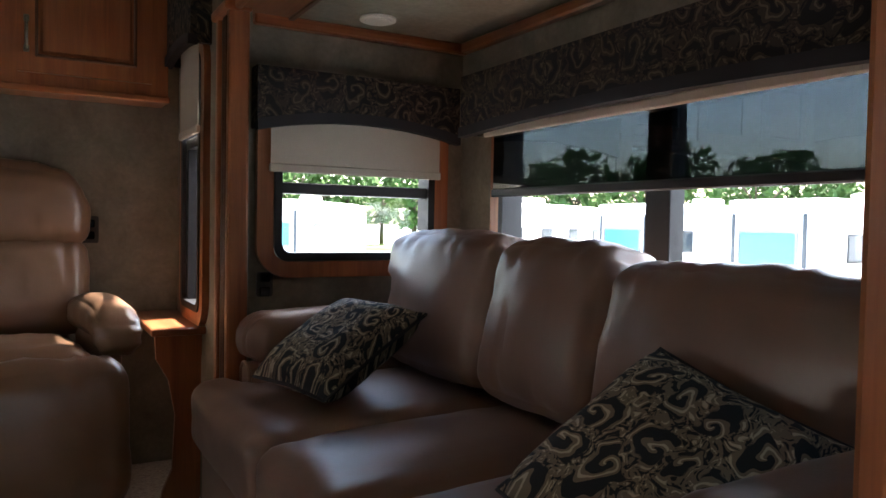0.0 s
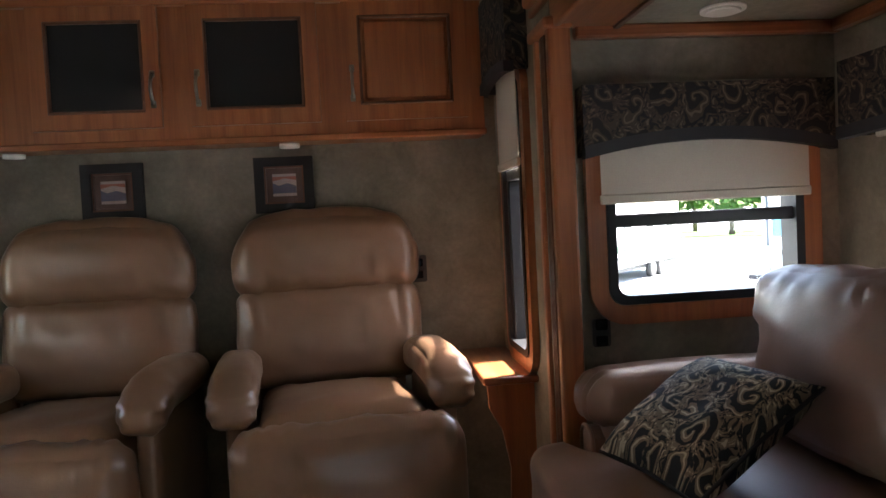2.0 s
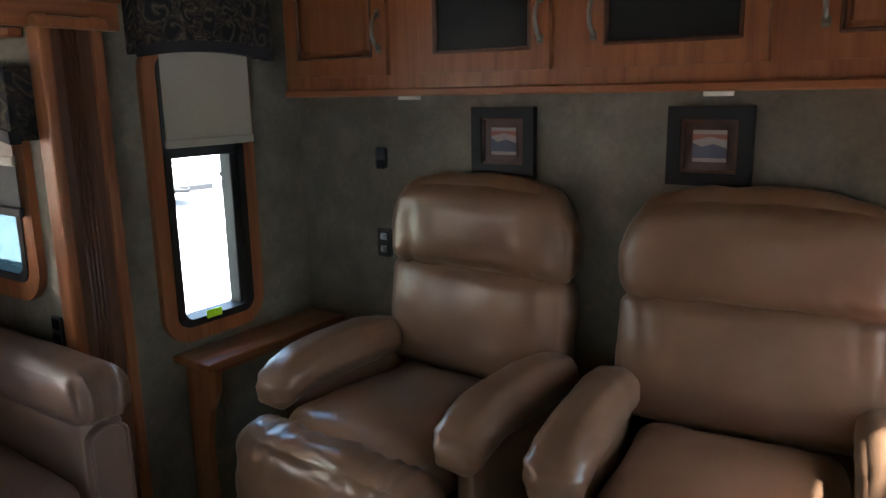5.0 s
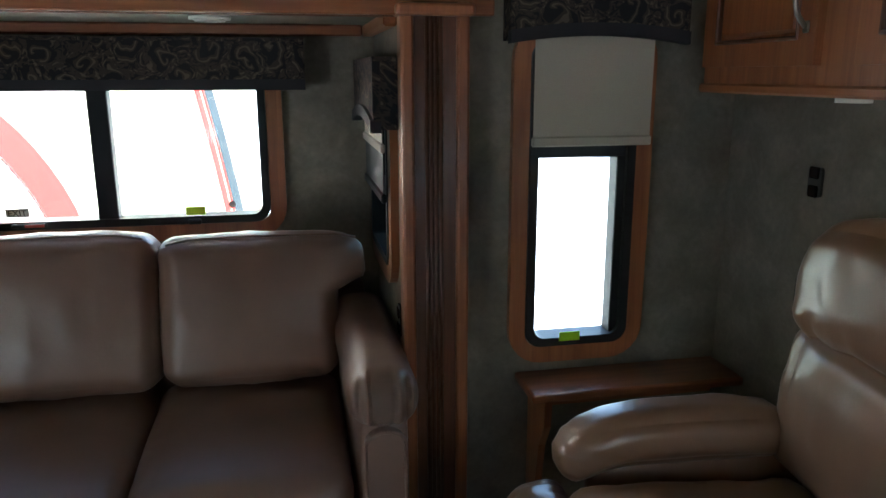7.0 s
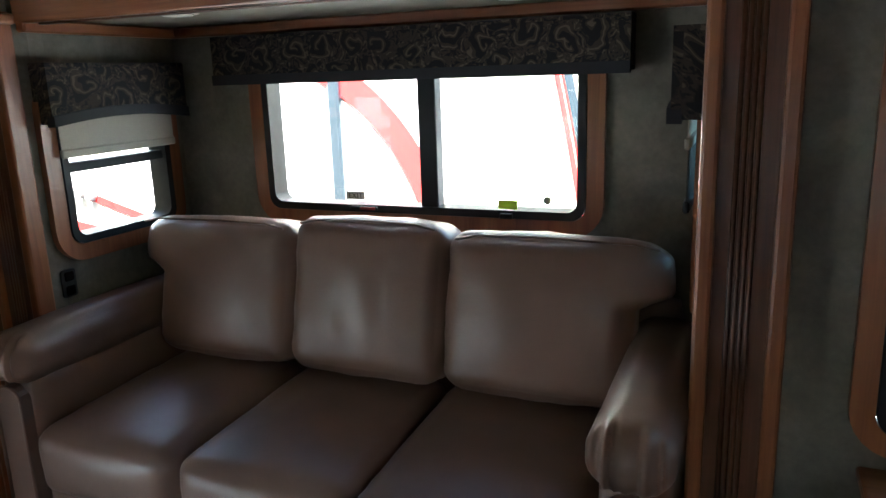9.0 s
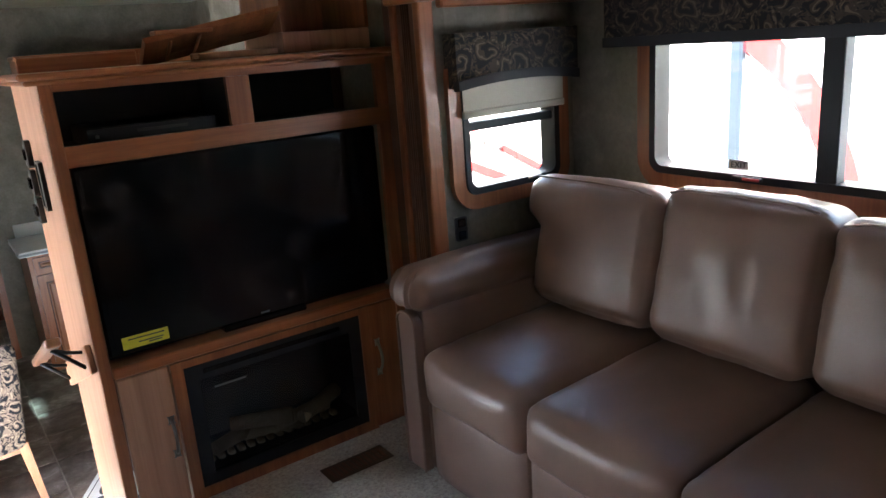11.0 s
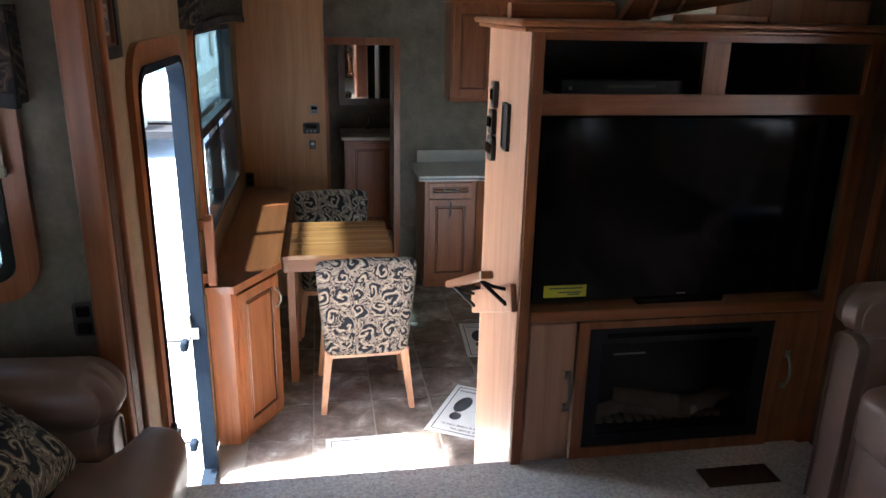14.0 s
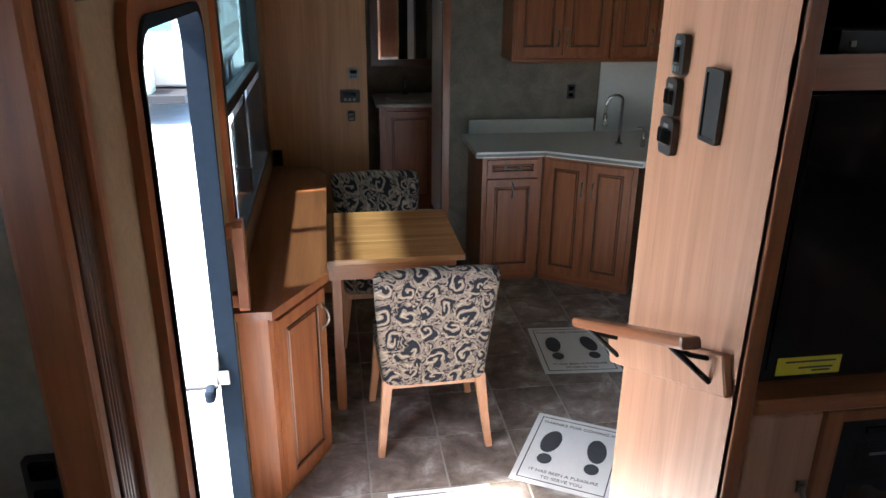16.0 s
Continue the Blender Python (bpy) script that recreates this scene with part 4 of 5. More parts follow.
part("crown", box(-1.14, 0.05, -0.60, 0.045, 1.41, 1.428, 0.006), CHERRY_X, tv)
part("crown", box(-1.13, 0.035, -0.585, 0.03, 1.396, 1.409, 0.004), CHERRY_X, tv)
panel_left = part("cabinet_door", box(-0.195, -0.04, -0.02, 0.006, 0.012, 0.51, 0.004), MAPLE, tv, "plain light wood door")
pull(panel_left, -0.175, 0.006, 0.27, 0.12, out=1)
panel_right = part("cabinet_door", box(-1.05, -0.925, -0.02, 0.006, 0.012, 0.51, 0.004), CHERRY, tv, "plain wood door")
pull(panel_right, -0.95, 0.006, 0.30, 0.12, out=1)
part("hearth_surround", ring([(-0.92, 0.012), (-0.20, 0.012), (-0.20, 0.512), (-0.92, 0.512)], [(-0.885, 0.05), (-0.238, 0.05), (-0.238, 0.488), (-0.885, 0.488)], -0.02, 0.012), CHERRY, tv)

tel = thing("television", "large flat black television with yellow sticker, off", "television", pose(0, YE, 0))
part("housing", box(-1.045, -0.042, -0.075, -0.02, 0.575, 1.16, 0.006), BLACKGLOSS, tel)
part("screen", box(-1.025, -0.062, -0.0205, -0.017, 0.605, 1.142), BLACKGLOSS, tel)
part("sticker", box(-0.222, -0.082, -0.0168, -0.0155, 0.592, 0.632), YELLOW, tel, "yellow energy sticker")
for u0, u1, v in ((-0.21, -0.10, 0.62), (-0.205, -0.13, 0.606), (-0.20, -0.16, 0.599)):
    part("sticker_line", box(u0, u1, -0.0154, -0.0148, v, v + 0.004), INK, tel)
part("badge", box(-0.56, -0.53, -0.0168, -0.0155, 0.587, 0.593), DEVICE, tel)
for x in (-1.0, -0.06):
    part("bracket", box(x - 0.02, x + 0.02, -0.079, -0.074, 0.56, 0.7), BLACK, tel)
part("stand", box(-0.7, -0.4, -0.075, -0.02, 0.553, 0.577, 0.004), BLACKGLOSS, tel)

box_player = thing("disc_player", "black disc player on the niche shelf", "player", pose(0, YE, 0))
part("case", box(-0.49, -0.11, -0.30, -0.06, 1.2105, 1.262, 0.004), BLACK, box_player)
part("front", box(-0.49, -0.11, -0.0599, -0.056, 1.214, 1.258), BLACK, box_player)
part("drawer", box(-0.40, -0.25, -0.0558, -0.054, 1.238, 1.247), PLASTIC, box_player)
part("button", box(-0.14, -0.13, -0.0558, -0.052, 1.232, 1.242), DEVICE, box_player)

fire = thing("fireplace", "black electric fireplace with glass front and logs", "fireplace", pose(0, YE, 0))
part("firebox", box(-0.885, -0.238, -0.30, -0.28, 0.05, 0.488), HEARTH, fire)
part("firebox_floor", box(-0.885, -0.238, -0.28, -0.012, 0.05, 0.075), HEARTH, fire)
part("firebox_side", box(-0.886, -0.87, -0.28, -0.012, 0.05, 0.487), HEARTH, fire)
part("firebox_side", box(-0.255, -0.239, -0.28, -0.012, 0.05, 0.487), HEARTH, fire)
part("firebox_top", box(-0.869, -0.256, -0.28, -0.012, 0.47, 0.487), HEARTH, fire)
part("frame", ring([(-0.884, 0.051), (-0.239, 0.051), (-0.239, 0.487), (-0.884, 0.487)], [(-0.84, 0.09), (-0.285, 0.09), (-0.285, 0.43), (-0.84, 0.43)], -0.012, 0.006), BLACK, fire)
part("vent_slot", box(-0.80, -0.30, 0.0062, 0.010, 0.452, 0.466), BLACKGLOSS, fire)
for k, (u, v, a) in enumerate(((-0.42, 0.12, 20), (-0.55, 0.11, -12), (-0.66, 0.13, 8), (-0.50, 0.17, -25), (-0.72, 0.16, 30))):
    part("log", cylinder(0.030, -0.11, 0.11, 10, 0.024, m=pose(u, -0.13 + 0.015 * k, v, 0, 90, a)), LOGMAT, fire, "charred ceramic log")
for k in range(14):
    part("ember", soft(-0.80 + 0.037 * k, -0.77 + 0.037 * k, -0.12, -0.08, 0.075, 0.098, 0.01, cuts=1), LOGMAT, fire)
g = part("glass", box(-0.842, -0.283, -0.006, -0.003, 0.088, 0.432), glass("smoky_fire_glass", (0.7, 0.71, 0.73)), fire)
g.visible_shadow = False
part("label", box(-0.44, -0.33, -0.0025, -0.0015, 0.385, 0.392), DEVICE, fire)

rail = thing("handrail", "folding wooden handrail on black brackets by the steps", "handrail", pose(0, YE, 0))
slope = math.degrees(math.atan2(0.28, 0.66))
rm = Matrix.Translation((0.0, -0.34, 0.47)) @ pose(0, 0, 0, slope)
part("back_board", box(0.0, 0.02, -0.31, 0.33, -0.055, 0.035, 0.004), MAPLE, rail).matrix_basis = rm
part("grip", box(0.075, 0.12, -0.33, 0.36, 0.05, 0.078, 0.008, seg=2), CHERRY_Y, rail).matrix_basis = rm
for v in (-0.24, 0.27):
    part("bracket", tube([(0.02, v, -0.03), (0.05, v, 0.0), (0.10, v, 0.05)], 0.007, 6), BLACK, rail).matrix_basis = rm
    part("bracket_arm", tube([(0.02, v, 0.02), (0.06, v, 0.03), (0.10, v, 0.05)], 0.006, 6), BLACK, rail).matrix_basis = rm



def control(y, z, w, h, label, rows, leds=False):
    t = thing("control_panel", label, "control panel", pose(0.001, y, z, 0, 0, 90), group="switch plates on the side panel")
    part("plate", slab(round_rect(-w / 2, w / 2, -h / 2, h / 2, 0.012, 4), -0.016, 0.0), PLASTIC, t)
    for i in range(rows):
        u = (i - (rows - 1) / 2) * w / (rows + 0.6)
        part("rocker", box(u - 0.008, u + 0.008, -0.024, -0.016, -0.018, 0.018, 0.003), BLACKGLOSS, t)
    if leds:
        for i in range(3):
            part("button", box(-0.018 + 0.013 * i, -0.010 + 0.013 * i, -0.019, -0.016, -0.036, -0.024), DEVICE, t)
    part("label_bar", box(-0.012, 0.012, -0.018, -0.016, h / 2 - 0.022, h / 2 - 0.014), DEVICE, t)


control(0.05, 1.18, 0.052, 0.088, "black slide-out control switch with three small buttons", 1, True)
control(0.033, 1.085, 0.056, 0.085, "black two-switch wall plate", 2)
control(0.033, 0.995, 0.068, 0.085, "black wall plate with four rocker switches", 4)
t = thing("wall_plate", "tall dark glossy blank wall plate", "wall plate", pose(0.001, 0.212, 1.095, 0, 0, 90))
part("frame", ring(round_rect(-0.038, 0.038, -0.075, 0.075, 0.006, 3), round_rect(-0.030, 0.030, -0.066, 0.066, 0.004, 3), -0.012, 0), PLASTIC, t)
part("face", box(-0.031, 0.031, -0.008, -0.001, -0.067, 0.067), PLASTIC, t)

vent = thing("floor_vent", "brown slotted floor register in the carpet", "vent", pose(-0.735, 0.62, 0))
part("frame", box(-0.125, 0.125, -0.05, 0.05, 0.0005, 0.004, 0.001), plain("brown_register", (0.075, 0.045, 0.028), 0.5), vent)
for k in range(11):
    part("slat", box(-0.10 + 0.02 * k - 0.006, -0.10 + 0.02 * k + 0.006, -0.036, 0.036, 0.0042, 0.007, 0.001), DARKWOOD, vent)

cord = thing("pull_cord", "thin white pull cord with a small knob", "cord", pose(-0.008, -1.6, 0.14))
part("string", tube([(0.0, 0, CEILZ - 0.142), (0.002, 0, 1.55), (0, 0, 1.40)], 0.002, 5), LAMPWHITE, cord)
part("knob", soft(-0.009, 0.009, -0.009, 0.009, 1.375, 1.402, 0.008, cuts=3), LAMPWHITE, cord)

# loose cabinet parts above the entertainment cabinet
def loose_board(w, d, h, mat, m, label):
    b = box(-w / 2, w / 2, -d / 2, d / 2, 0, h, 0.004, seg=2)
    o = tagged(part("spare_trim_board", b, mat), label, "board")
    o.matrix_world = m
    return o


loose_board(0.34, 0.05, 0.045, CHERRY_X, pose(-0.16, 0.20, 1.429), "loose cherry wood rail on the cabinet top")
loose_board(0.26, 0.10, 0.022, MAPLE, pose(-0.60, 0.36, 1.429, 0, 0, -3), "pale loose wood trim board on the cabinet top")
stack = thing("spare_cabinet_door", "loose framed cabinet door leaning on the cabinet top", "cabinet door", pose(-0.40, 0.22, 1.429, -62, 10, 0))
panel_door(stack, -0.40, 0.06, 0.0, 0.15, 0.0)
brace = thing("wood_offcuts", "small stack of wooden offcuts lying on the cabinet top", "offcuts", pose(-0.47, 0.33, 1.429))
part("stile", tube([(0.08, 0, 0.004), (0.05, 0, 0.085)], 0.006, 4), CHERRY, brace)
part("stile", tube([(0.0, 0, 0.004), (-0.04, 0, 0.085)], 0.006, 4), CHERRY, brace)
part("top_rail", box(-0.07, 0.11, -0.03, 0.03, 0.083, 0.097, 0.003), CHERRY_X, brace)
shelf = thing("open_shelf_box", "open wooden shelf box above the cabinet", "shelf", pose(0, 0, 0))
part("back", box(-1.12, -0.78, 0.0, 0.015, 1.43, 1.80), CHERRY, shelf)
part("bottom", box(-1.12, -0.78, 0.016, 0.34, 1.43, 1.50, 0.003), MAPLE, shelf)
part("side", box(-0.795, -0.78, 0.016, 0.34, 1.501, 1.80), CHERRY, shelf)
part("side", box(-1.12, -1.105, 0.016, 0.34, 1.501, 1.80), CHERRY, shelf)

# ---- entry door ----
dm = facing(XK, 0, 0, "+x")
door = thing("door_1", "open entry doorway with arched top and dark blue jamb", "door", dm, kind="structure")


def arch(u0, u1, v0, v1, r, seg=8):
    pts = [(u0, v0), (u1, v0)]
    for cu, a0 in ((u1 - r, 0), (u0 + r, 90)):
        for k in range(seg + 1):
            a = radians(a0 + 90 * k / seg)
            pts.append((cu + r * math.cos(a), v1 - r + r * math.sin(a)))
    return pts


part("wood_surround", ring(arch(-0.185, 0.715, LOW + 0.002, 1.335, 0.15), arch(-0.13, 0.66, LOW + 0.003, 1.262, 0.11), -0.022, -0.001), CHERRY, door)
part("jamb", ring(arch(-0.129, 0.659, LOW + 0.004, 1.261, 0.11), arch(-0.118, 0.635, LOW + 0.03, 1.235, 0.09), -0.03, 0.034), NAVY, door, "dark blue metal jamb")
part("strike_plate", box(0.628, 0.634, 0.0, 0.045, 0.02, 0.075, 0.002), BRONZE, door)
part("latch_block", box(0.60, 0.634, 0.03, 0.07, 0.085, 0.15, 0.006), LAMPWHITE, door)
for z in (0.02, -0.50):
    part("stay_bar", box(0.612, 0.624, 0.036, 0.19, z - 0.005, z + 0.005, 0.002), BLACK, door, "thin black stay bar")
for z in (0.03, -0.48):
    part("bumper", box(0.575, 0.634, 0.045, 0.08, z - 0.05, z, 0.012, seg=2), NAVY, door)
catch = thing("door_catch", "small black door holdback at the foot of the jamb", "door catch", dm @ pose(-0.16, -0.03, 0))
part("base", box(-0.03, 0.03, -0.02, 0.02, 0.0, 0.03, 0.004), BLACK, catch)
part("roller", cylinder(0.014, 0.03, 0.06, 12), BLACK, catch)
part("arm", tube([(0.0, 0, 0.02), (-0.04, 0.0, 0.05), (-0.05, 0, 0.07)], 0.008, 6), BLACK, catch)

grab = thing("grab_handle", "wooden grab handle on the wall by the door", "handle", dm @ pose(0.86, 0, 0.36))
part("grip", slab([(-0.028, -0.15), (-0.01, -0.17), (0.02, -0.17), (0.03, -0.15), (0.03, 0.15), (0.02, 0.17), (-0.01, 0.17), (-0.028, 0.15)], -0.06, -0.025), plain("pinkish_wood", (0.36, 0.16, 0.10), 0.4), grab)
for v in (-0.13, 0.13):
    part("mount", box(-0.018, 0.022, -0.025, -0.001, v - 0.025, v + 0.025, 0.003), CHERRY, grab)

# ---- dinette ----
led = thing("dinette_ledge", "angled wood ledge top along the window wall", "ledge", pose(0, 0, 0))
top = [(XK - 0.004, -0.845), (1.03, -0.845), (0.828, -1.19), (0.828, -2.70), (0.90, -2.90), (XK - 0.004, -2.90)]
part("top", slab(top, 0.15, 0.182, "z"), CHERRY_Y, led)
part("edge_band", slab([(1.035, -0.838), (1.025, -0.838), (0.82, -1.186), (0.82, -1.20), (0.826, -1.20)], 0.146, 0.184, "z"), CHERRY, led)
end = thing("dinette_end_cabinet", "cherry wood end cabinet with angled raised-panel door", "cabinet", pose(0, 0, 0))
part("body", slab([(XK - 0.006, -0.875), (1.045, -0.875), (0.85, -1.21), (0.85, -1.26), (XK - 0.006, -1.26)], LOW, 0.149, "z"), CHERRY, end)
ln = math.hypot(0.195, 0.335)
dd = panel_door(end, 0.03, ln - 0.02, LOW + 0.05, 0.12, 0, handle=(ln - 0.045, 0.0))
dd.matrix_basis = Matrix.Translation((0.85, -1.21, 0)) @ pose(0, 0, 0, 0, 0, math.degrees(math.atan2(0.335, 0.195)) + 180) @ Matrix.Translation((-ln, -0.002, 0))
plate(facing(XK - 0.04, -2.92, 0.237, "-y"), "black wall outlet above the ledge", 0.06, 0.10)

tab = thing("dinette_table", "wood dinette table with striped top beside the ledge", "table", pose(0, 0, 0))
n = 6
for k in range(n):
    y0, y1 = -1.475 - k * 0.683 / n, -1.475 - (k + 1) * 0.683 / n
    part("plank", box(0.20, 0.80, y1 + 0.0008, y0 - 0.0008, 0.09, 0.118, 0.002), BUTCHER, tab)
part("apron", box(0.24, 0.815, -1.50, -1.478, 0.02, 0.089), CHERRY_X, tab)
part("apron", box(0.24, 0.815, -2.15, -2.128, 0.02, 0.089), CHERRY_X, tab)
part("wall_rail", box(0.80, 0.826, -2.16, -1.475, 0.02, 0.115), CHERRY_Y, tab)
for y in (-1.53, -2.10):
    part("leg", box(0.765, 0.815, y - 0.025, y + 0.025, LOW, 0.02, 0.005), CHERRY, tab)


def dining_chair(m, label):
    """Upholstered parsons chair; origin at the floor under the seat's middle; faces local +y."""
    t = thing("dining_chair", label, "chair", m, group="chairs at the dinette table")
    lean = Matrix.Translation((0, -0.20, 0.40)) @ pose(0, 0, 0, 6)
    b = soft(-0.262, 0.262, -0.045, 0.045, -0.07, 0.50, 0.04, (0.0, 0.012, 0.012), 11, 0.002, 1.0)
    for v in b.verts:
        f = max(0.0, min(1.0, (v.co.z + 0.07) / 0.57))
        v.co.x *= 0.85 + 0.17 * f ** 0.8
        v.co.y += -0.03 * f * f
        v.co = lean @ v.co
    part("backrest", b, PAISLEY, t)
    part("seat", soft(-0.23, 0.23, -0.22, 0.24, 0.33, 0.47, 0.04, (0.0, 0.008, 0.02), 9, 0.002, 3.0), PAISLEY, t)
    part("seat_frame", box(-0.225, 0.225, -0.20, 0.21, 0.30, 0.345, 0.004), LEGWOOD, t)
    for x in (-0.205, 0.205):
        for y, splay in ((-0.20, -0.06), (0.18, 0.02)):
            l = bmesh.new()
            r = []
            for z, w, dy in ((0.0, 0.016, splay), (0.16, 0.019, splay * 0.35), (0.36, 0.024, 0.0)):
                r.append([l.verts.new((x + math.copysign(0.040 * (0.36 - z) / 0.36, x) + a * w, y + dy + c * w, z)) for a, c in ((-1, -1), (1, -1), (1, 1), (-1, 1))])
            for p, q in zip(r, r[1:]):
                for k in range(4):
                    l.faces.new((p[k], p[(k + 1) % 4], q[(k + 1) % 4], q[k]))
            l.faces.new(r[0][::-1])
            l.faces.new(r[-1])
            bmesh.ops.bevel(l, geom=l.edges[:], offset=0.003, segments=1, affect="EDGES")
            part("leg", l, LEGWOOD, t)
    return t


dining_chair(pose(0.39, -1.39, LOW, 0, 0, 182), "paisley upholstered dining chair with light wood legs")
dining_chair(pose(0.53, -2.36, LOW, 0, 0, 2), "paisley upholstered dining chair tucked behind the table")

for u, z, w, h, nm, lb in ((0.64, 0.745, 0.06, 0.065, "thermostat", "small pale grey thermostat on the wood wall"), (0.665, 0.61, 0.12, 0.075, "monitor_panel", "black monitor panel with display on the wood wall"), (0.66, 0.49, 0.045, 0.06, "wall_switch", "small dark switch on the wood wall")):
    t = thing(nm, lb, nm.replace("_", " "), facing(u, -2.92, z, "-y"))
    part("case", slab(round_rect(-w / 2, w / 2, -h / 2, h / 2, 0.008, 3), -0.018, -0.001), DEVICE if nm == "thermostat" else PLASTIC, t)
    part("display", box(-w * 0.32, w * 0.32, -0.021, -0.018, 0.0, h * 0.32), BLACKGLOSS, t)
    for i in range(3):
        part("button", box(-w * 0.3 + i * w * 0.22, -w * 0.3 + i * w * 0.22 + w * 0.13, -0.021, -0.018, -h * 0.35, -h * 0.15), DEVICE if nm != "thermostat" else PLASTIC, t)

# ---- kitchen ----
base = thing("base_cabinet", "cherry wood base cabinet with drawer and raised-panel door", "cabinet", facing(-0.18, -2.97, 0, "+y"))
base.matrix_world = pose(-0.18, -2.97, 0, 0, 0, 180)
part("body", box(0.0, 0.40, 0.0, 0.52, LOW + 0.06, 0.195), CHERRY, base)
part("toe_kick", box(0.0, 0.40, 0.03, 0.5, LOW, LOW + 0.06), CHERRY_X, base)
panel_door(base, 0.03, 0.37, 0.065, 0.175, 0, handle=(0.20, 0.12), drawer=True)
panel_door(base, 0.03, 0.37, LOW + 0.08, 0.045, 0, handle=(0.20, -0.03))
sink = thing("sink_cabinet", "cherry wood corner sink cabinet with two doors", "cabinet")
dlen = 0.62
sink.matrix_world = Matrix.Translation((-0.59, -2.97, 0)) @ pose(0, 0, 0, 0, 0, 180 - 34)
part("body", box(0.0, dlen, 0.0, 0.42, LOW + 0.06, 0.195), CHERRY, sink)
part("toe_kick", box(0.0, dlen, 0.02, 0.4, LOW, LOW + 0.06), CHERRY_X, sink)
panel_door(sink, 0.03, 0.30, LOW + 0.08, 0.175, 0, handle=(0.275, 0.0))
panel_door(sink, 0.32, 0.59, LOW + 0.08, 0.175, 0, handle=(0.345, 0.0))
ctr = thing("countertop", "pale solid-surface countertop with backsplash lip", "countertop")
part("top", slab([(-0.13, -2.93), (-0.59, -2.93), (-1.11, -2.58), (-1.70, -2.58), (-1.70, -3.495), (-0.13, -3.495)], 0.197, 0.235, "z"), WHITE, ctr)
part("nosing", slab([(-0.125, -2.925), (-0.592, -2.925), (-1.11, -2.575), (-1.11, -2.60), (-0.60, -2.945), (-0.125, -2.945)], 0.205, 0.222, "z"), DEVICE, ctr)
part("backsplash", box(-1.10, -0.18, -3.495, -3.475, 0.236, 0.335, 0.006), WHITE, ctr)
part("splash_panel", box(-1.70, -1.12, -3.495, -3.485, 0.236, 0.74), WHITE, ctr)
fau = thing("faucet", "chrome gooseneck kitchen faucet", "faucet", pose(-1.13, -3.05, 0.2355))
part("base", cylinder(0.028, 0, 0.02, 16, 0.022), CHROME, fau)
part("spout", tube([(0, 0, 0.01), (0, 0, 0.28)] + [(0.055 - 0.055 * math.cos(radians(a)), 0.02 * math.sin(radians(a)), 0.28 + 0.055 * math.sin(radians(a))) for a in range(20, 181, 20)] + [(0.112, 0, 0.20)], 0.011, 10), CHROME, fau)
part("spray_head", cylinder(0.016, 0.13, 0.21, 12, 0.013, m=pose(0.112, 0, 0)), CHROME, fau)
soap = thing("soap_dispenser", "small chrome soap dispenser by the faucet", "dispenser", pose(-1.27, -2.98, 0.2355))
part("body", cylinder(0.016, 0, 0.10, 12, 0.012), CHROME, soap)
part("nozzle", tube([(0, 0, 0.10), (0.01, 0.0, 0.125), (0.05, 0, 0.125)], 0.008, 8), CHROME, soap)
plate(facing(-0.917, -3.5, 0.523, "-y"), "black wall outlet over the counter", 0.06, 0.10)
for i, (x0, w) in enumerate(((-0.40, 0.66), (-1.07, 0.60))):
    up = thing("wall_cabinet", "cherry wood wall cabinet with raised-panel doors", "cabinet", pose(x0, -3.2, 0, 0, 0, 180), group="kitchen wall cabinets")
    part("body", box(0.0, w, 0.0, 0.295, 0.77, 1.50), CHERRY, up)
    part("bottom_rail", box(-0.005, w + 0.005, -0.012, 0.02, 0.765, 0.79, 0.004), CHERRY_X, up)
    panel_door(up, 0.02, w / 2 - 0.006, 0.81, 1.47, 0, handle=(w / 2 - 0.03, 0.92))
    panel_door(up, w / 2 + 0.006, w - 0.02, 0.81, 1.47, 0, handle=(w / 2 + 0.03, 0.92))
    part("crown", box(-0.01, w, -0.02, 0.29, 1.50, 1.53, 0.006), CHERRY_X, up)

bd = thing("door_2", "dark cherry doorway to the bathroom", "door", facing(0, -3.5, 0, "-y"), kind="structure")
part("casing", ring([(-0.585, LOW + 0.001), (0.04, LOW + 0.001), (0.04, 1.225), (-0.585, 1.225)], [(-0.53, LOW + 0.002), (-0.01, LOW + 0.002), (-0.01, 1.17), (-0.53, 1.17)], -0.02, -0.001), CHERRY, bd)
van = thing("bathroom_vanity", "dark cherry bathroom vanity with white basin top", "vanity", pose(0.13, -4.62, 0, 0, 0, 180))
part("body", box(-0.25, 0.27, 0.02, 0.5, LOW, 0.225), CHERRY, van)
panel_door(van, -0.20, 0.22, LOW + 0.08, 0.19, 0.02)
part("top", box(-0.28, 0.30, -0.02, 0.57, 0.226, 0.26, 0.012, seg=2), WHITE, van)
part("basin_rim", cylinder(0.17, 0.26, 0.272, 28, 0.16, m=pose(0, 0.26, 0)), WHITE, van)
bf = thing("bathroom_faucet", "small chrome basin faucet", "faucet", pose(0.12, -5.05, 0.2605))
part("spout", tube([(0, 0, 0), (0, 0, 0.13), (0, 0.04, 0.155), (0, 0.09, 0.14)], 0.012, 8), CHROME, bf)
part("base", cylinder(0.03, 0, 0.015, 14), CHROME, bf)
med = thing("medicine_cabinet", "dark cherry framed bathroom mirror cabinet", "mirror", facing(0.11, -5.2, 0, "-y"))
part("frame", ring([(-0.30, 0.50), (0.30, 0.50), (0.30, 1.22), (-0.30, 1.22)], [(-0.235, 0.56), (0.235, 0.56), (0.235, 1.16), (-0.235, 1.16)], -0.05, -0.002), DARKWOOD, med)
part("mirror", box(-0.236, 0.236, -0.03, -0.02, 0.559, 1.161), MIRROR, med)
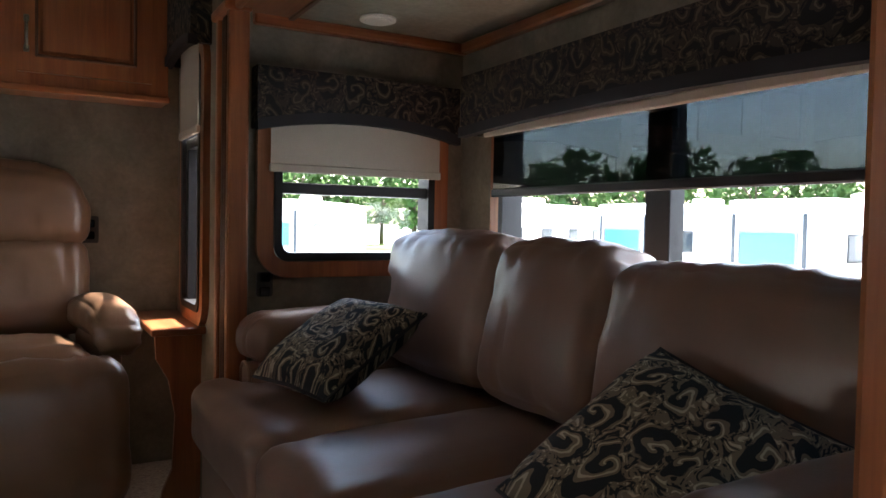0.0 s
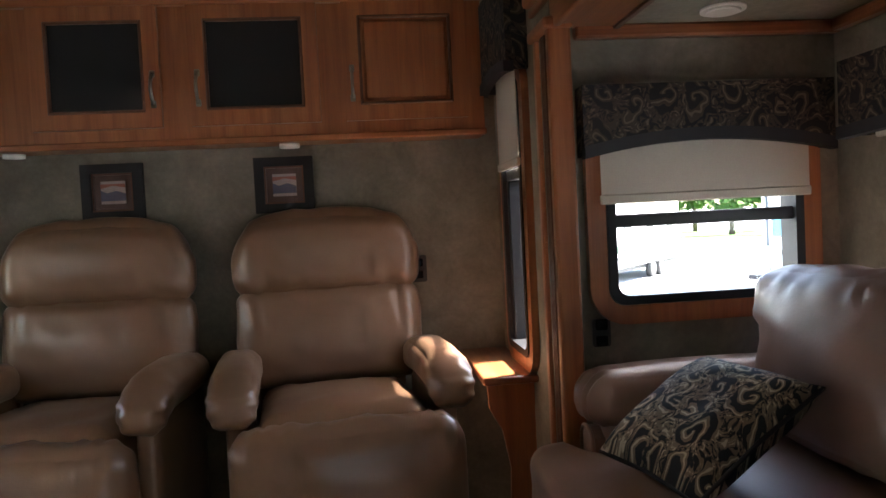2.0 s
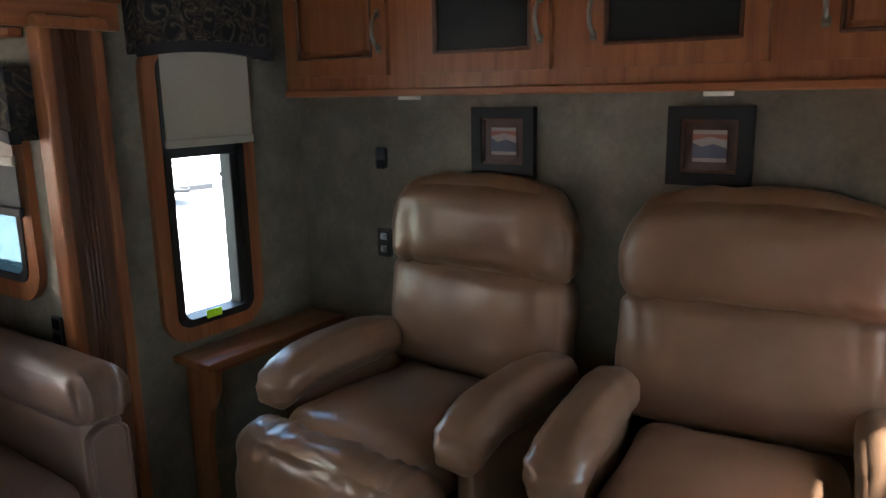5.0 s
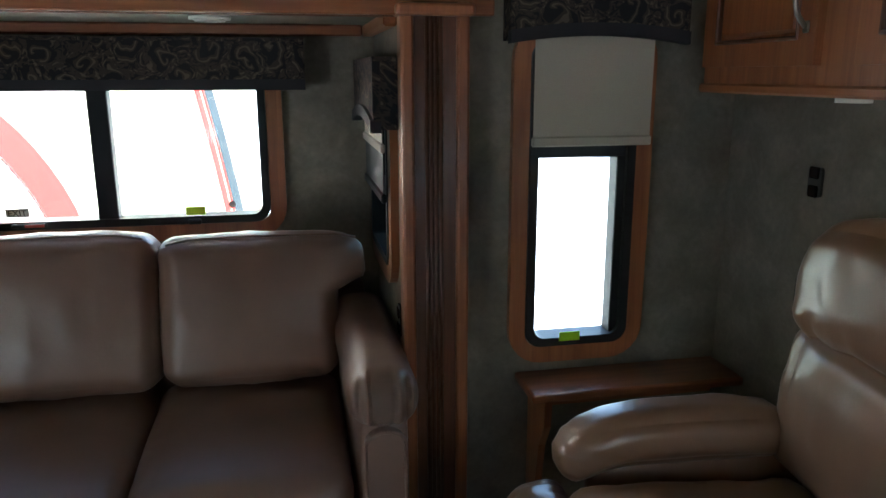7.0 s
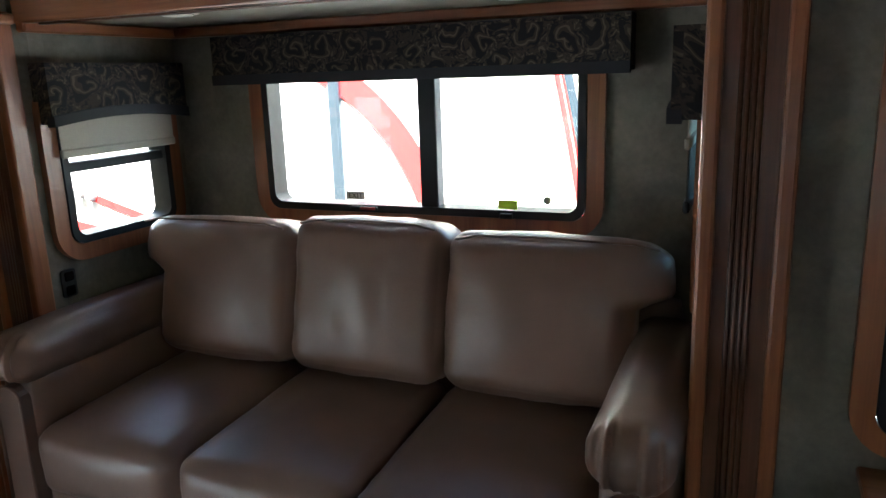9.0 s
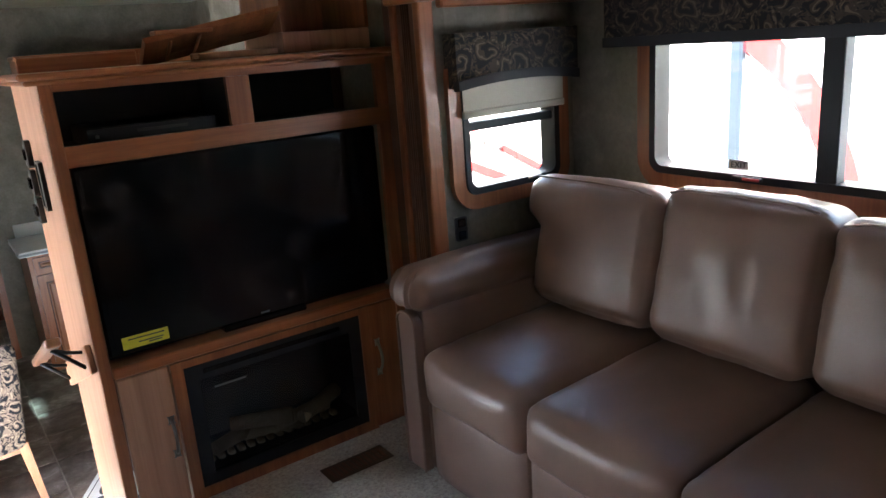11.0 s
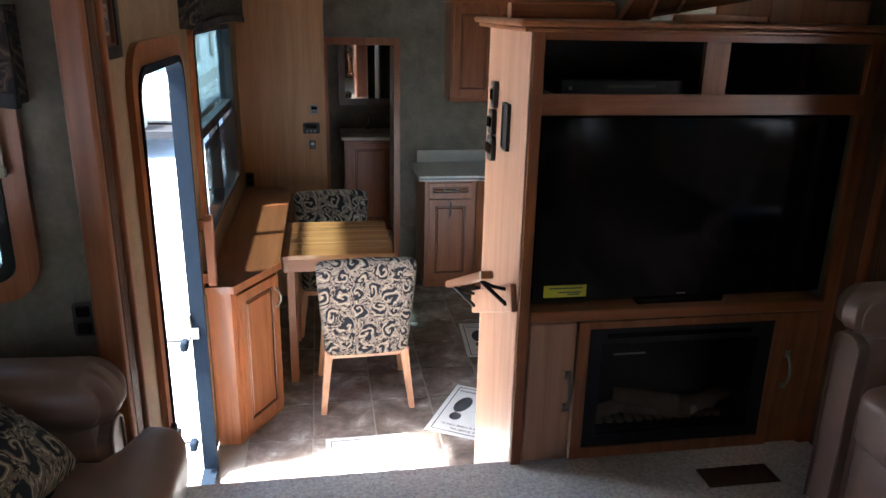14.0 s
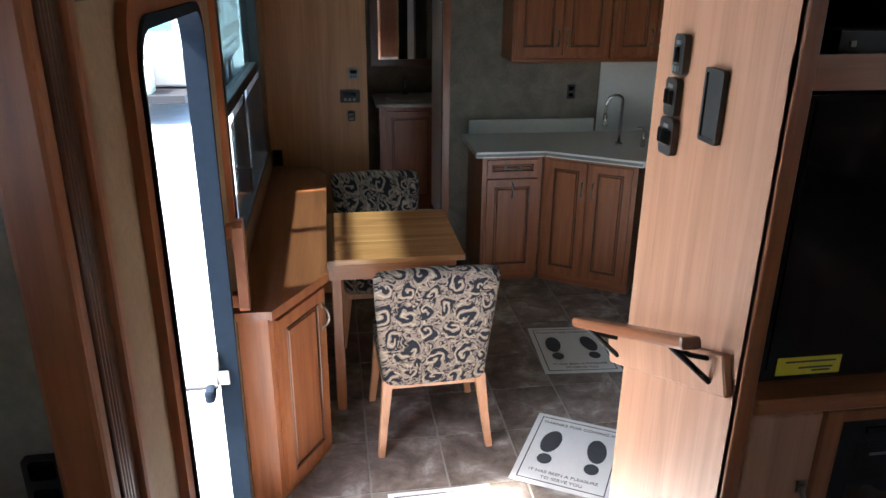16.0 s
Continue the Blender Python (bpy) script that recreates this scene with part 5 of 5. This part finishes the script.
sh = thing("shower_door", "pale frosted shower door edge in the passage", "shower door", pose(-0.06, -4.2, LOW))
part("panel", box(-0.01, 0.01, -0.30, 0.30, 0.10, 1.80, 0.003), WHITE, sh)
part("rail", box(-0.015, 0.015, -0.32, 0.32, 0.0, 0.10, 0.003), CHROME, sh)

# ---- floor mats and tags ----
def words(text, size, m, parent, mat):
    c = bpy.data.curves.new("lettering", "FONT")
    c.body, c.size, c.align_x, c.extrude = text, size, "CENTER", 0.0004
    c.materials.append(mat)
    o = new("lettering", c)
    o.parent = parent
    o.matrix_basis = m
    return o


def sole(parent, cx, cy, flip):
    front = [(cx + flip * (0.044 * math.cos(a) + 0.008 * math.sin(a)), cy + 0.035 + 0.088 * math.sin(a)) for a in [2 * math.pi * k / 18 for k in range(18)]]
    heel = [(cx + flip * 0.033 * math.cos(a), cy - 0.100 + 0.038 * math.sin(a)) for a in [2 * math.pi * k / 14 for k in range(14)]]
    part("shoe_print", slab(front, 0.0032, 0.0038, "z"), INK, parent)
    part("heel_print", slab(heel, 0.0032, 0.0038, "z"), INK, parent)


def paper_mat(m, w=0.43, h=0.53):
    t = thing("paper_floor_mat", "white paper floor mat with printed shoe soles", "floor mat", m, group="paper mats on the floor")
    part("sheet", box(-w / 2, w / 2, -h / 2, h / 2, 0.0005, 0.003), PAPER, t)
    for a, b, c, d in ((-w / 2 + 0.025, w / 2 - 0.025, -h / 2 + 0.025, -h / 2 + 0.030), (-w / 2 + 0.025, w / 2 - 0.025, h / 2 - 0.030, h / 2 - 0.025), (-w / 2 + 0.025, -w / 2 + 0.030, -h / 2 + 0.03, h / 2 - 0.03), (w / 2 - 0.030, w / 2 - 0.025, -h / 2 + 0.03, h / 2 - 0.03)):
        part("border", box(a, b, c, d, 0.0032, 0.0038), INK, t)
    sole(t, -0.105, 0.02, 1)
    sole(t, 0.105, 0.02, -1)
    words("THANKS FOR COMING IN", 0.030, pose(0, h / 2 - 0.075, 0.0036), t, INK)
    words("IT HAS BEEN A PLEASURE", 0.027, pose(0, -h / 2 + 0.085, 0.0036), t, INK)
    words("TO SERVE YOU", 0.027, pose(0, -h / 2 + 0.048, 0.0036), t, INK)
    return t


paper_mat(pose(-0.53, -1.96, LOW, 0, 0, 176))
paper_mat(pose(-0.22, -1.02, LOW, 0, 0, 150))
paper_mat(pose(0.40, -0.60, LOW, 0, 0, 181))
for m in (mL @ pose(3.03, -0.03, 0.70), m2b @ pose(1.98, -0.03, 0.995), m1b @ pose(-1.3, -0.03, 0.83)):
    t = thing("window_tag", "small lime yellow tag on the window frame", "tag", m, group="window tags")
    part("tag", box(-0.03, 0.03, -0.002, 0.001, -0.012, 0.014, 0.001), GREENY, t)
    part("string", tube([(0.02, 0, -0.01), (0.022, -0.001, -0.022)], 0.0015, 5), BLACK, t)

plq = thing("exit_plaque", "small white plaque lettered exit on the window", "sign", m2b @ pose(1.46, -0.03, 1.008))
part("plaque", box(-0.034, 0.034, -0.002, 0.001, -0.014, 0.014, 0.001), PAPER, plq)
words("EXIT", 0.026, pose(0, -0.0025, -0.009, 90), plq, INK)
lat = thing("window_latch", "black and red emergency latch on the window sill", "latch", m2b @ pose(1.49, -0.032, 0.968))
part("lever", box(-0.05, 0.05, -0.008, 0.004, -0.006, 0.006, 0.003), BLACK, lat)
part("grip", box(-0.01, 0.045, -0.013, -0.0085, -0.004, 0.004, 0.001), RVRED, lat, "red lever grip")
lat = thing("window_latch", "small black latch on the window sill", "latch", m2b @ pose(1.976, -0.032, 0.962))
part("lever", box(-0.02, 0.02, -0.012, 0.004, -0.008, 0.008, 0.003), BLACK, lat)
stk = thing("window_sticker", "small white round sticker on the window glass", "sticker", m2b @ pose(2.09, 0.0, 1.005))
part("disc", cylinder(0.012, 0, 0.001, 14, m=pose(0, 0.013, 0, 90)), PAPER, stk)

# ---- outdoors ----
GZ = -1.55
tagged(part("ground", box(-900, 900, -900, 900, GZ - 0.5, GZ), CONCRETE), "pale gravel dealer lot", "ground", kind="structure")
tagged(part("grass_strip", box(22, 40, -60, 80, GZ, GZ + 0.03), GRASS), "strip of mown grass", "grass", kind="structure")


def trailer(m, length, label, stripe, body=None, windows=4):
    t = thing("travel_trailer", label, "trailer", m, group="trailers on the lot")
    bm = soft(-1.2, 1.2, 0, length, 0.55, 3.3, 0.16, cuts=5)
    part("body", bm, body or RVWHITE, t)
    for s in (-1, 1):
        for k in range(windows):
            y = length * (k + 0.6) / (windows + 0.2)
            w = part("window", box(s * 1.2 - 0.02, s * 1.2 + 0.02, y - 0.35, y + 0.35, 1.8, 2.4, 0.01), RVDARK, t)
            part("frame", box(s * 1.2 - 0.015, s * 1.2 + 0.015, y - 0.39, y + 0.39, 1.76, 2.44, 0.01), BLACK, w)
        part("stripe", box(s * 1.2 - 0.012, s * 1.2 + 0.012, 0.3, length - 0.3, 1.15, 1.42, 0.005), stripe, t)
        part("stripe", box(s * 1.2 - 0.013, s * 1.2 + 0.013, 0.3, length - 0.3, 0.92, 1.0, 0.005), RVDARK, t)
        for y in (length * 0.55, length * 0.68):
            w = part("wheel", cylinder(0.36, -0.11, 0.11, 20, m=pose(s * 1.05, y, 0.36, 0, 90, 0)), RUBBER, t)
            part("rim", cylinder(0.2, -0.12, 0.12, 14, m=pose(s * 1.05, y, 0.36, 0, 90, 0)), RVWHITE, w)
    front = part("front_window", box(-0.75, 0.75, -0.03, 0.05, 1.65, 2.45, 0.02), RVTEAL, t, "pale cyan front window")
    part("frame", ring(round_rect(-0.8, 0.8, 1.6, 2.5, 0.08, 3), round_rect(-0.74, 0.74, 1.66, 2.44, 0.05, 3), -0.045, 0.05), DEVICE, front)
    part("stone_guard", box(-1.05, 1.05, -0.02, 0.04, 0.62, 1.25, 0.02), DEVICE, t, "grey lower front panel")
    for s in (-0.95, 0.95):
        part("marker_stripe", box(s - 0.05, s + 0.05, -0.02, 0.04, 1.35, 2.9, 0.01), RVDARK, t)
    part("gas_bottle_cover", soft(-0.36, 0.36, -0.75, -0.2, 0.5, 1.15, 0.08, cuts=4), RVCREAM, t)
    part("frame_rail", box(-1.0, 1.0, -0.9, length, 0.42, 0.56), BLACK, t)
    part("air_conditioner", soft(-0.35, 0.35, length * 0.45, length * 0.45 + 0.9, 3.28, 3.55, 0.08, cuts=4), RVWHITE, t)
    part("hitch", tube([(-0.8, 0, 0.5), (0, -1.3, 0.5), (0.8, 0, 0.5)], 0.06, 6), BLACK, t)
    return t


for k, (x, y, a, ln_) in enumerate(((15, -9, 12, 8.5), (15.5, -4.5, 12, 7.5), (16, 0.6, 14, 9), (15, 6.0, 10, 8), (16, 12, 12, 9), (13, 21, 35, 9), (8, 26, 60, 8), (2, 30, 80, 9), (17, 18, 12, 8), (14, -16, 12, 8), (12, -30, 10, 8))):
    trailer(pose(x, y, GZ, 0, 0, a - 100), ln_, "white travel trailer parked on the lot", RVCREAM if k % 2 else RVDARK, None, 3 + k % 2)
trailer(pose(4.5, -13.8, GZ, 0, 0, 180), 7.5, "white travel trailer parked beyond the entry door", RVDARK, None, 3)
# neighbour with a red sweep close to the slide-out
nb = thing("motorhome", "white motorhome with red sweep parked close alongside", "motorhome", pose(-2.62, 0, GZ))
part("body", soft(-2.4, 0, -6.0, 1.60, 0.45, 3.6, 0.06, cuts=5), RVWHITE, nb)
part("end_cap", soft(-2.4, 0.002, 1.40, 2.13, 0.46, 3.58, 0.06, cuts=7), RVCREAM, nb, "pale green rounded end cap")
arc = [(0.35 + 1.095 * math.cos(radians(a)), 2.05 + 1.095 * math.sin(radians(a))) for a in range(-20, 81, 5)]
arc_in = [(0.35 + 0.97 * math.cos(radians(a)), 2.05 + 0.97 * math.sin(radians(a))) for a in range(-20, 81, 5)]
part("red_sweep", slab(arc + arc_in[::-1], 0.003, 0.009, "x"), RVRED, nb, "curved red stripe")


def edge_line(z):
    return 1.955 + 0.11 * (1 - ((z - 2.3) / 0.75)) - 0.02 * ((z - 2.3) / 0.6) ** 2


for a, b_, mat, nm in ((0.0, 0.022, RVRED, "red_edge_line"), (0.030, 0.036, RVRED, "red_edge_line"), (0.040, 0.075, RVDARK, "dark_edge_panel")):
    zs = [2.1 + 0.1 * k for k in range(13)]
    part(nm, slab([(edge_line(z) - 0.06 + a, z) for z in zs] + [(edge_line(z) - 0.06 + b_, z) for z in zs[::-1]], 0.004, 0.012, "x"), mat, nb)
for y0, z0, fall, wide in ((-0.574, 2.31, 0.28, 0.045), (-0.654, 2.16, 0.14, 0.06)):
    part("red_stripe", slab([(-2.4, z0 + fall * (y0 + 2.4)), (0.2, z0 - fall * (0.2 - y0)), (0.2, z0 - fall * (0.2 - y0) - wide), (-2.4, z0 + fall * (y0 + 2.4) - wide)], 0.002, 0.008, "x"), RVRED, nb)
part("drip_rail", box(0.001, 0.04, 0.84, 0.90, 1.2, 3.45, 0.01), RVDARK, nb)
for k in range(5):
    part("clearance_lamp", cylinder(0.028, 0.0, 0.05, 12, 0.024, m=pose(0.0, -1.02 + 0.075 * k, 2.385 - 0.011 * k, 0, 90, 0)), DEVICE, nb, "small grey round fitting")
for y in (-3.2, 0.6):
    w = part("wheel", cylinder(0.42, -0.13, 0.13, 20, m=pose(-0.2, y, 0.42, 0, 90, 0)), RUBBER, nb)
    part("rim", cylinder(0.24, -0.14, 0.14, 14, m=pose(-0.2, y, 0.42, 0, 90, 0)), DEVICE, w)
for k, (x, y, a) in enumerate(((-17, 14, 85), (-12, 22, 120))):
    trailer(pose(x, y, GZ, 0, 0, a), 8, "white travel trailer parked on the lot", RVCREAM, None, 3)


def tree(m, h, seed):
    rnd = random.Random(seed)
    t = thing("tree", "leafy green tree in the far tree line", "tree", m, group="tree line")
    part("trunk", cylinder(0.28, 0, h * 0.6, 8, 0.12), BARK, t)
    for k in range(4):
        a = rnd.uniform(0, 6.28)
        part("limb", tube([(0, 0, h * 0.35 + k * 0.4), (math.cos(a) * h * 0.12, math.sin(a) * h * 0.12, h * 0.55 + k * 0.3), (math.cos(a) * h * 0.24, math.sin(a) * h * 0.24, h * 0.7)], 0.08, 5), BARK, t)
    vs, fs = [], []
    for _ in range(650):
        a, rr, zz = rnd.uniform(0, 6.28), rnd.random() ** 0.5, rnd.uniform(0.25, 1.0)
        wide = h * 0.36 * math.sin(math.pi * min(1, (zz - 0.15) * 1.05)) ** 0.7 * (0.8 + 0.3 * math.sin(3 * a + seed))
        p = Vector((math.cos(a) * rr * wide, math.sin(a) * rr * wide, h * zz))
        s = h * rnd.uniform(0.03, 0.06)
        e1 = Vector((rnd.gauss(0, 1), rnd.gauss(0, 1), rnd.gauss(0, 1))).normalized()
        e2 = e1.cross(Vector((rnd.gauss(0, 1), rnd.gauss(0, 1), rnd.gauss(0, 1)))).normalized()
        i = len(vs)
        vs += [p - e1 * s, p + e2 * s * 0.6, p + e1 * s, p - e2 * s * 0.6]
        fs.append((i, i + 1, i + 2, i + 3))
    me = bpy.data.meshes.new("crown")
    me.from_pydata([tuple(v) for v in vs], [], fs)
    me.materials.append(LEAVES)
    c = new("crown", me)
    c.parent = t
    return t


first = [tree(pose(75, -60, GZ), 9, 1), tree(pose(75, -50, GZ), 8, 2), tree(pose(72, -55, GZ), 10, 3)]
rnd = random.Random(5)
for k in range(60):
    ang = radians(-60 + 150 * k / 60)
    d = rnd.uniform(70, 85)
    copy_thing(first[k % 3], pose(d * math.cos(ang), d * math.sin(ang), GZ, 0, 0, rnd.uniform(0, 360)) )

# ---- floor tiles ----
TILE = mottled("brown_slate_tile", [(0.30, (0.09, 0.07, 0.06)), (0.46, (0.19, 0.155, 0.135)), (0.56, (0.27, 0.235, 0.21)), (0.68, (0.5, 0.47, 0.44))], 6.0, 0.3, 25, 0.15)
tile_bm = box(-0.161, 0.161, -0.176, 0.176, -0.006, 0.0, 0.002)
tile_me = bpy.data.meshes.new("tile")
tile_bm.to_mesh(tile_me)
tile_bm.free()
tile_me.materials.append(TILE)
for i in range(-7, 3):
    for j in range(-13, 2):
        x, y = 0.52 + 0.33 * i, -1.06 + 0.36 * j
        if x - 0.16 < -1.75 or x + 0.16 > XK + 0.02 or y > -0.40 or y < -5.2:
            continue
        o = new("tile", tile_me)
        o.parent = low
        o.location = (x, y, LOW)
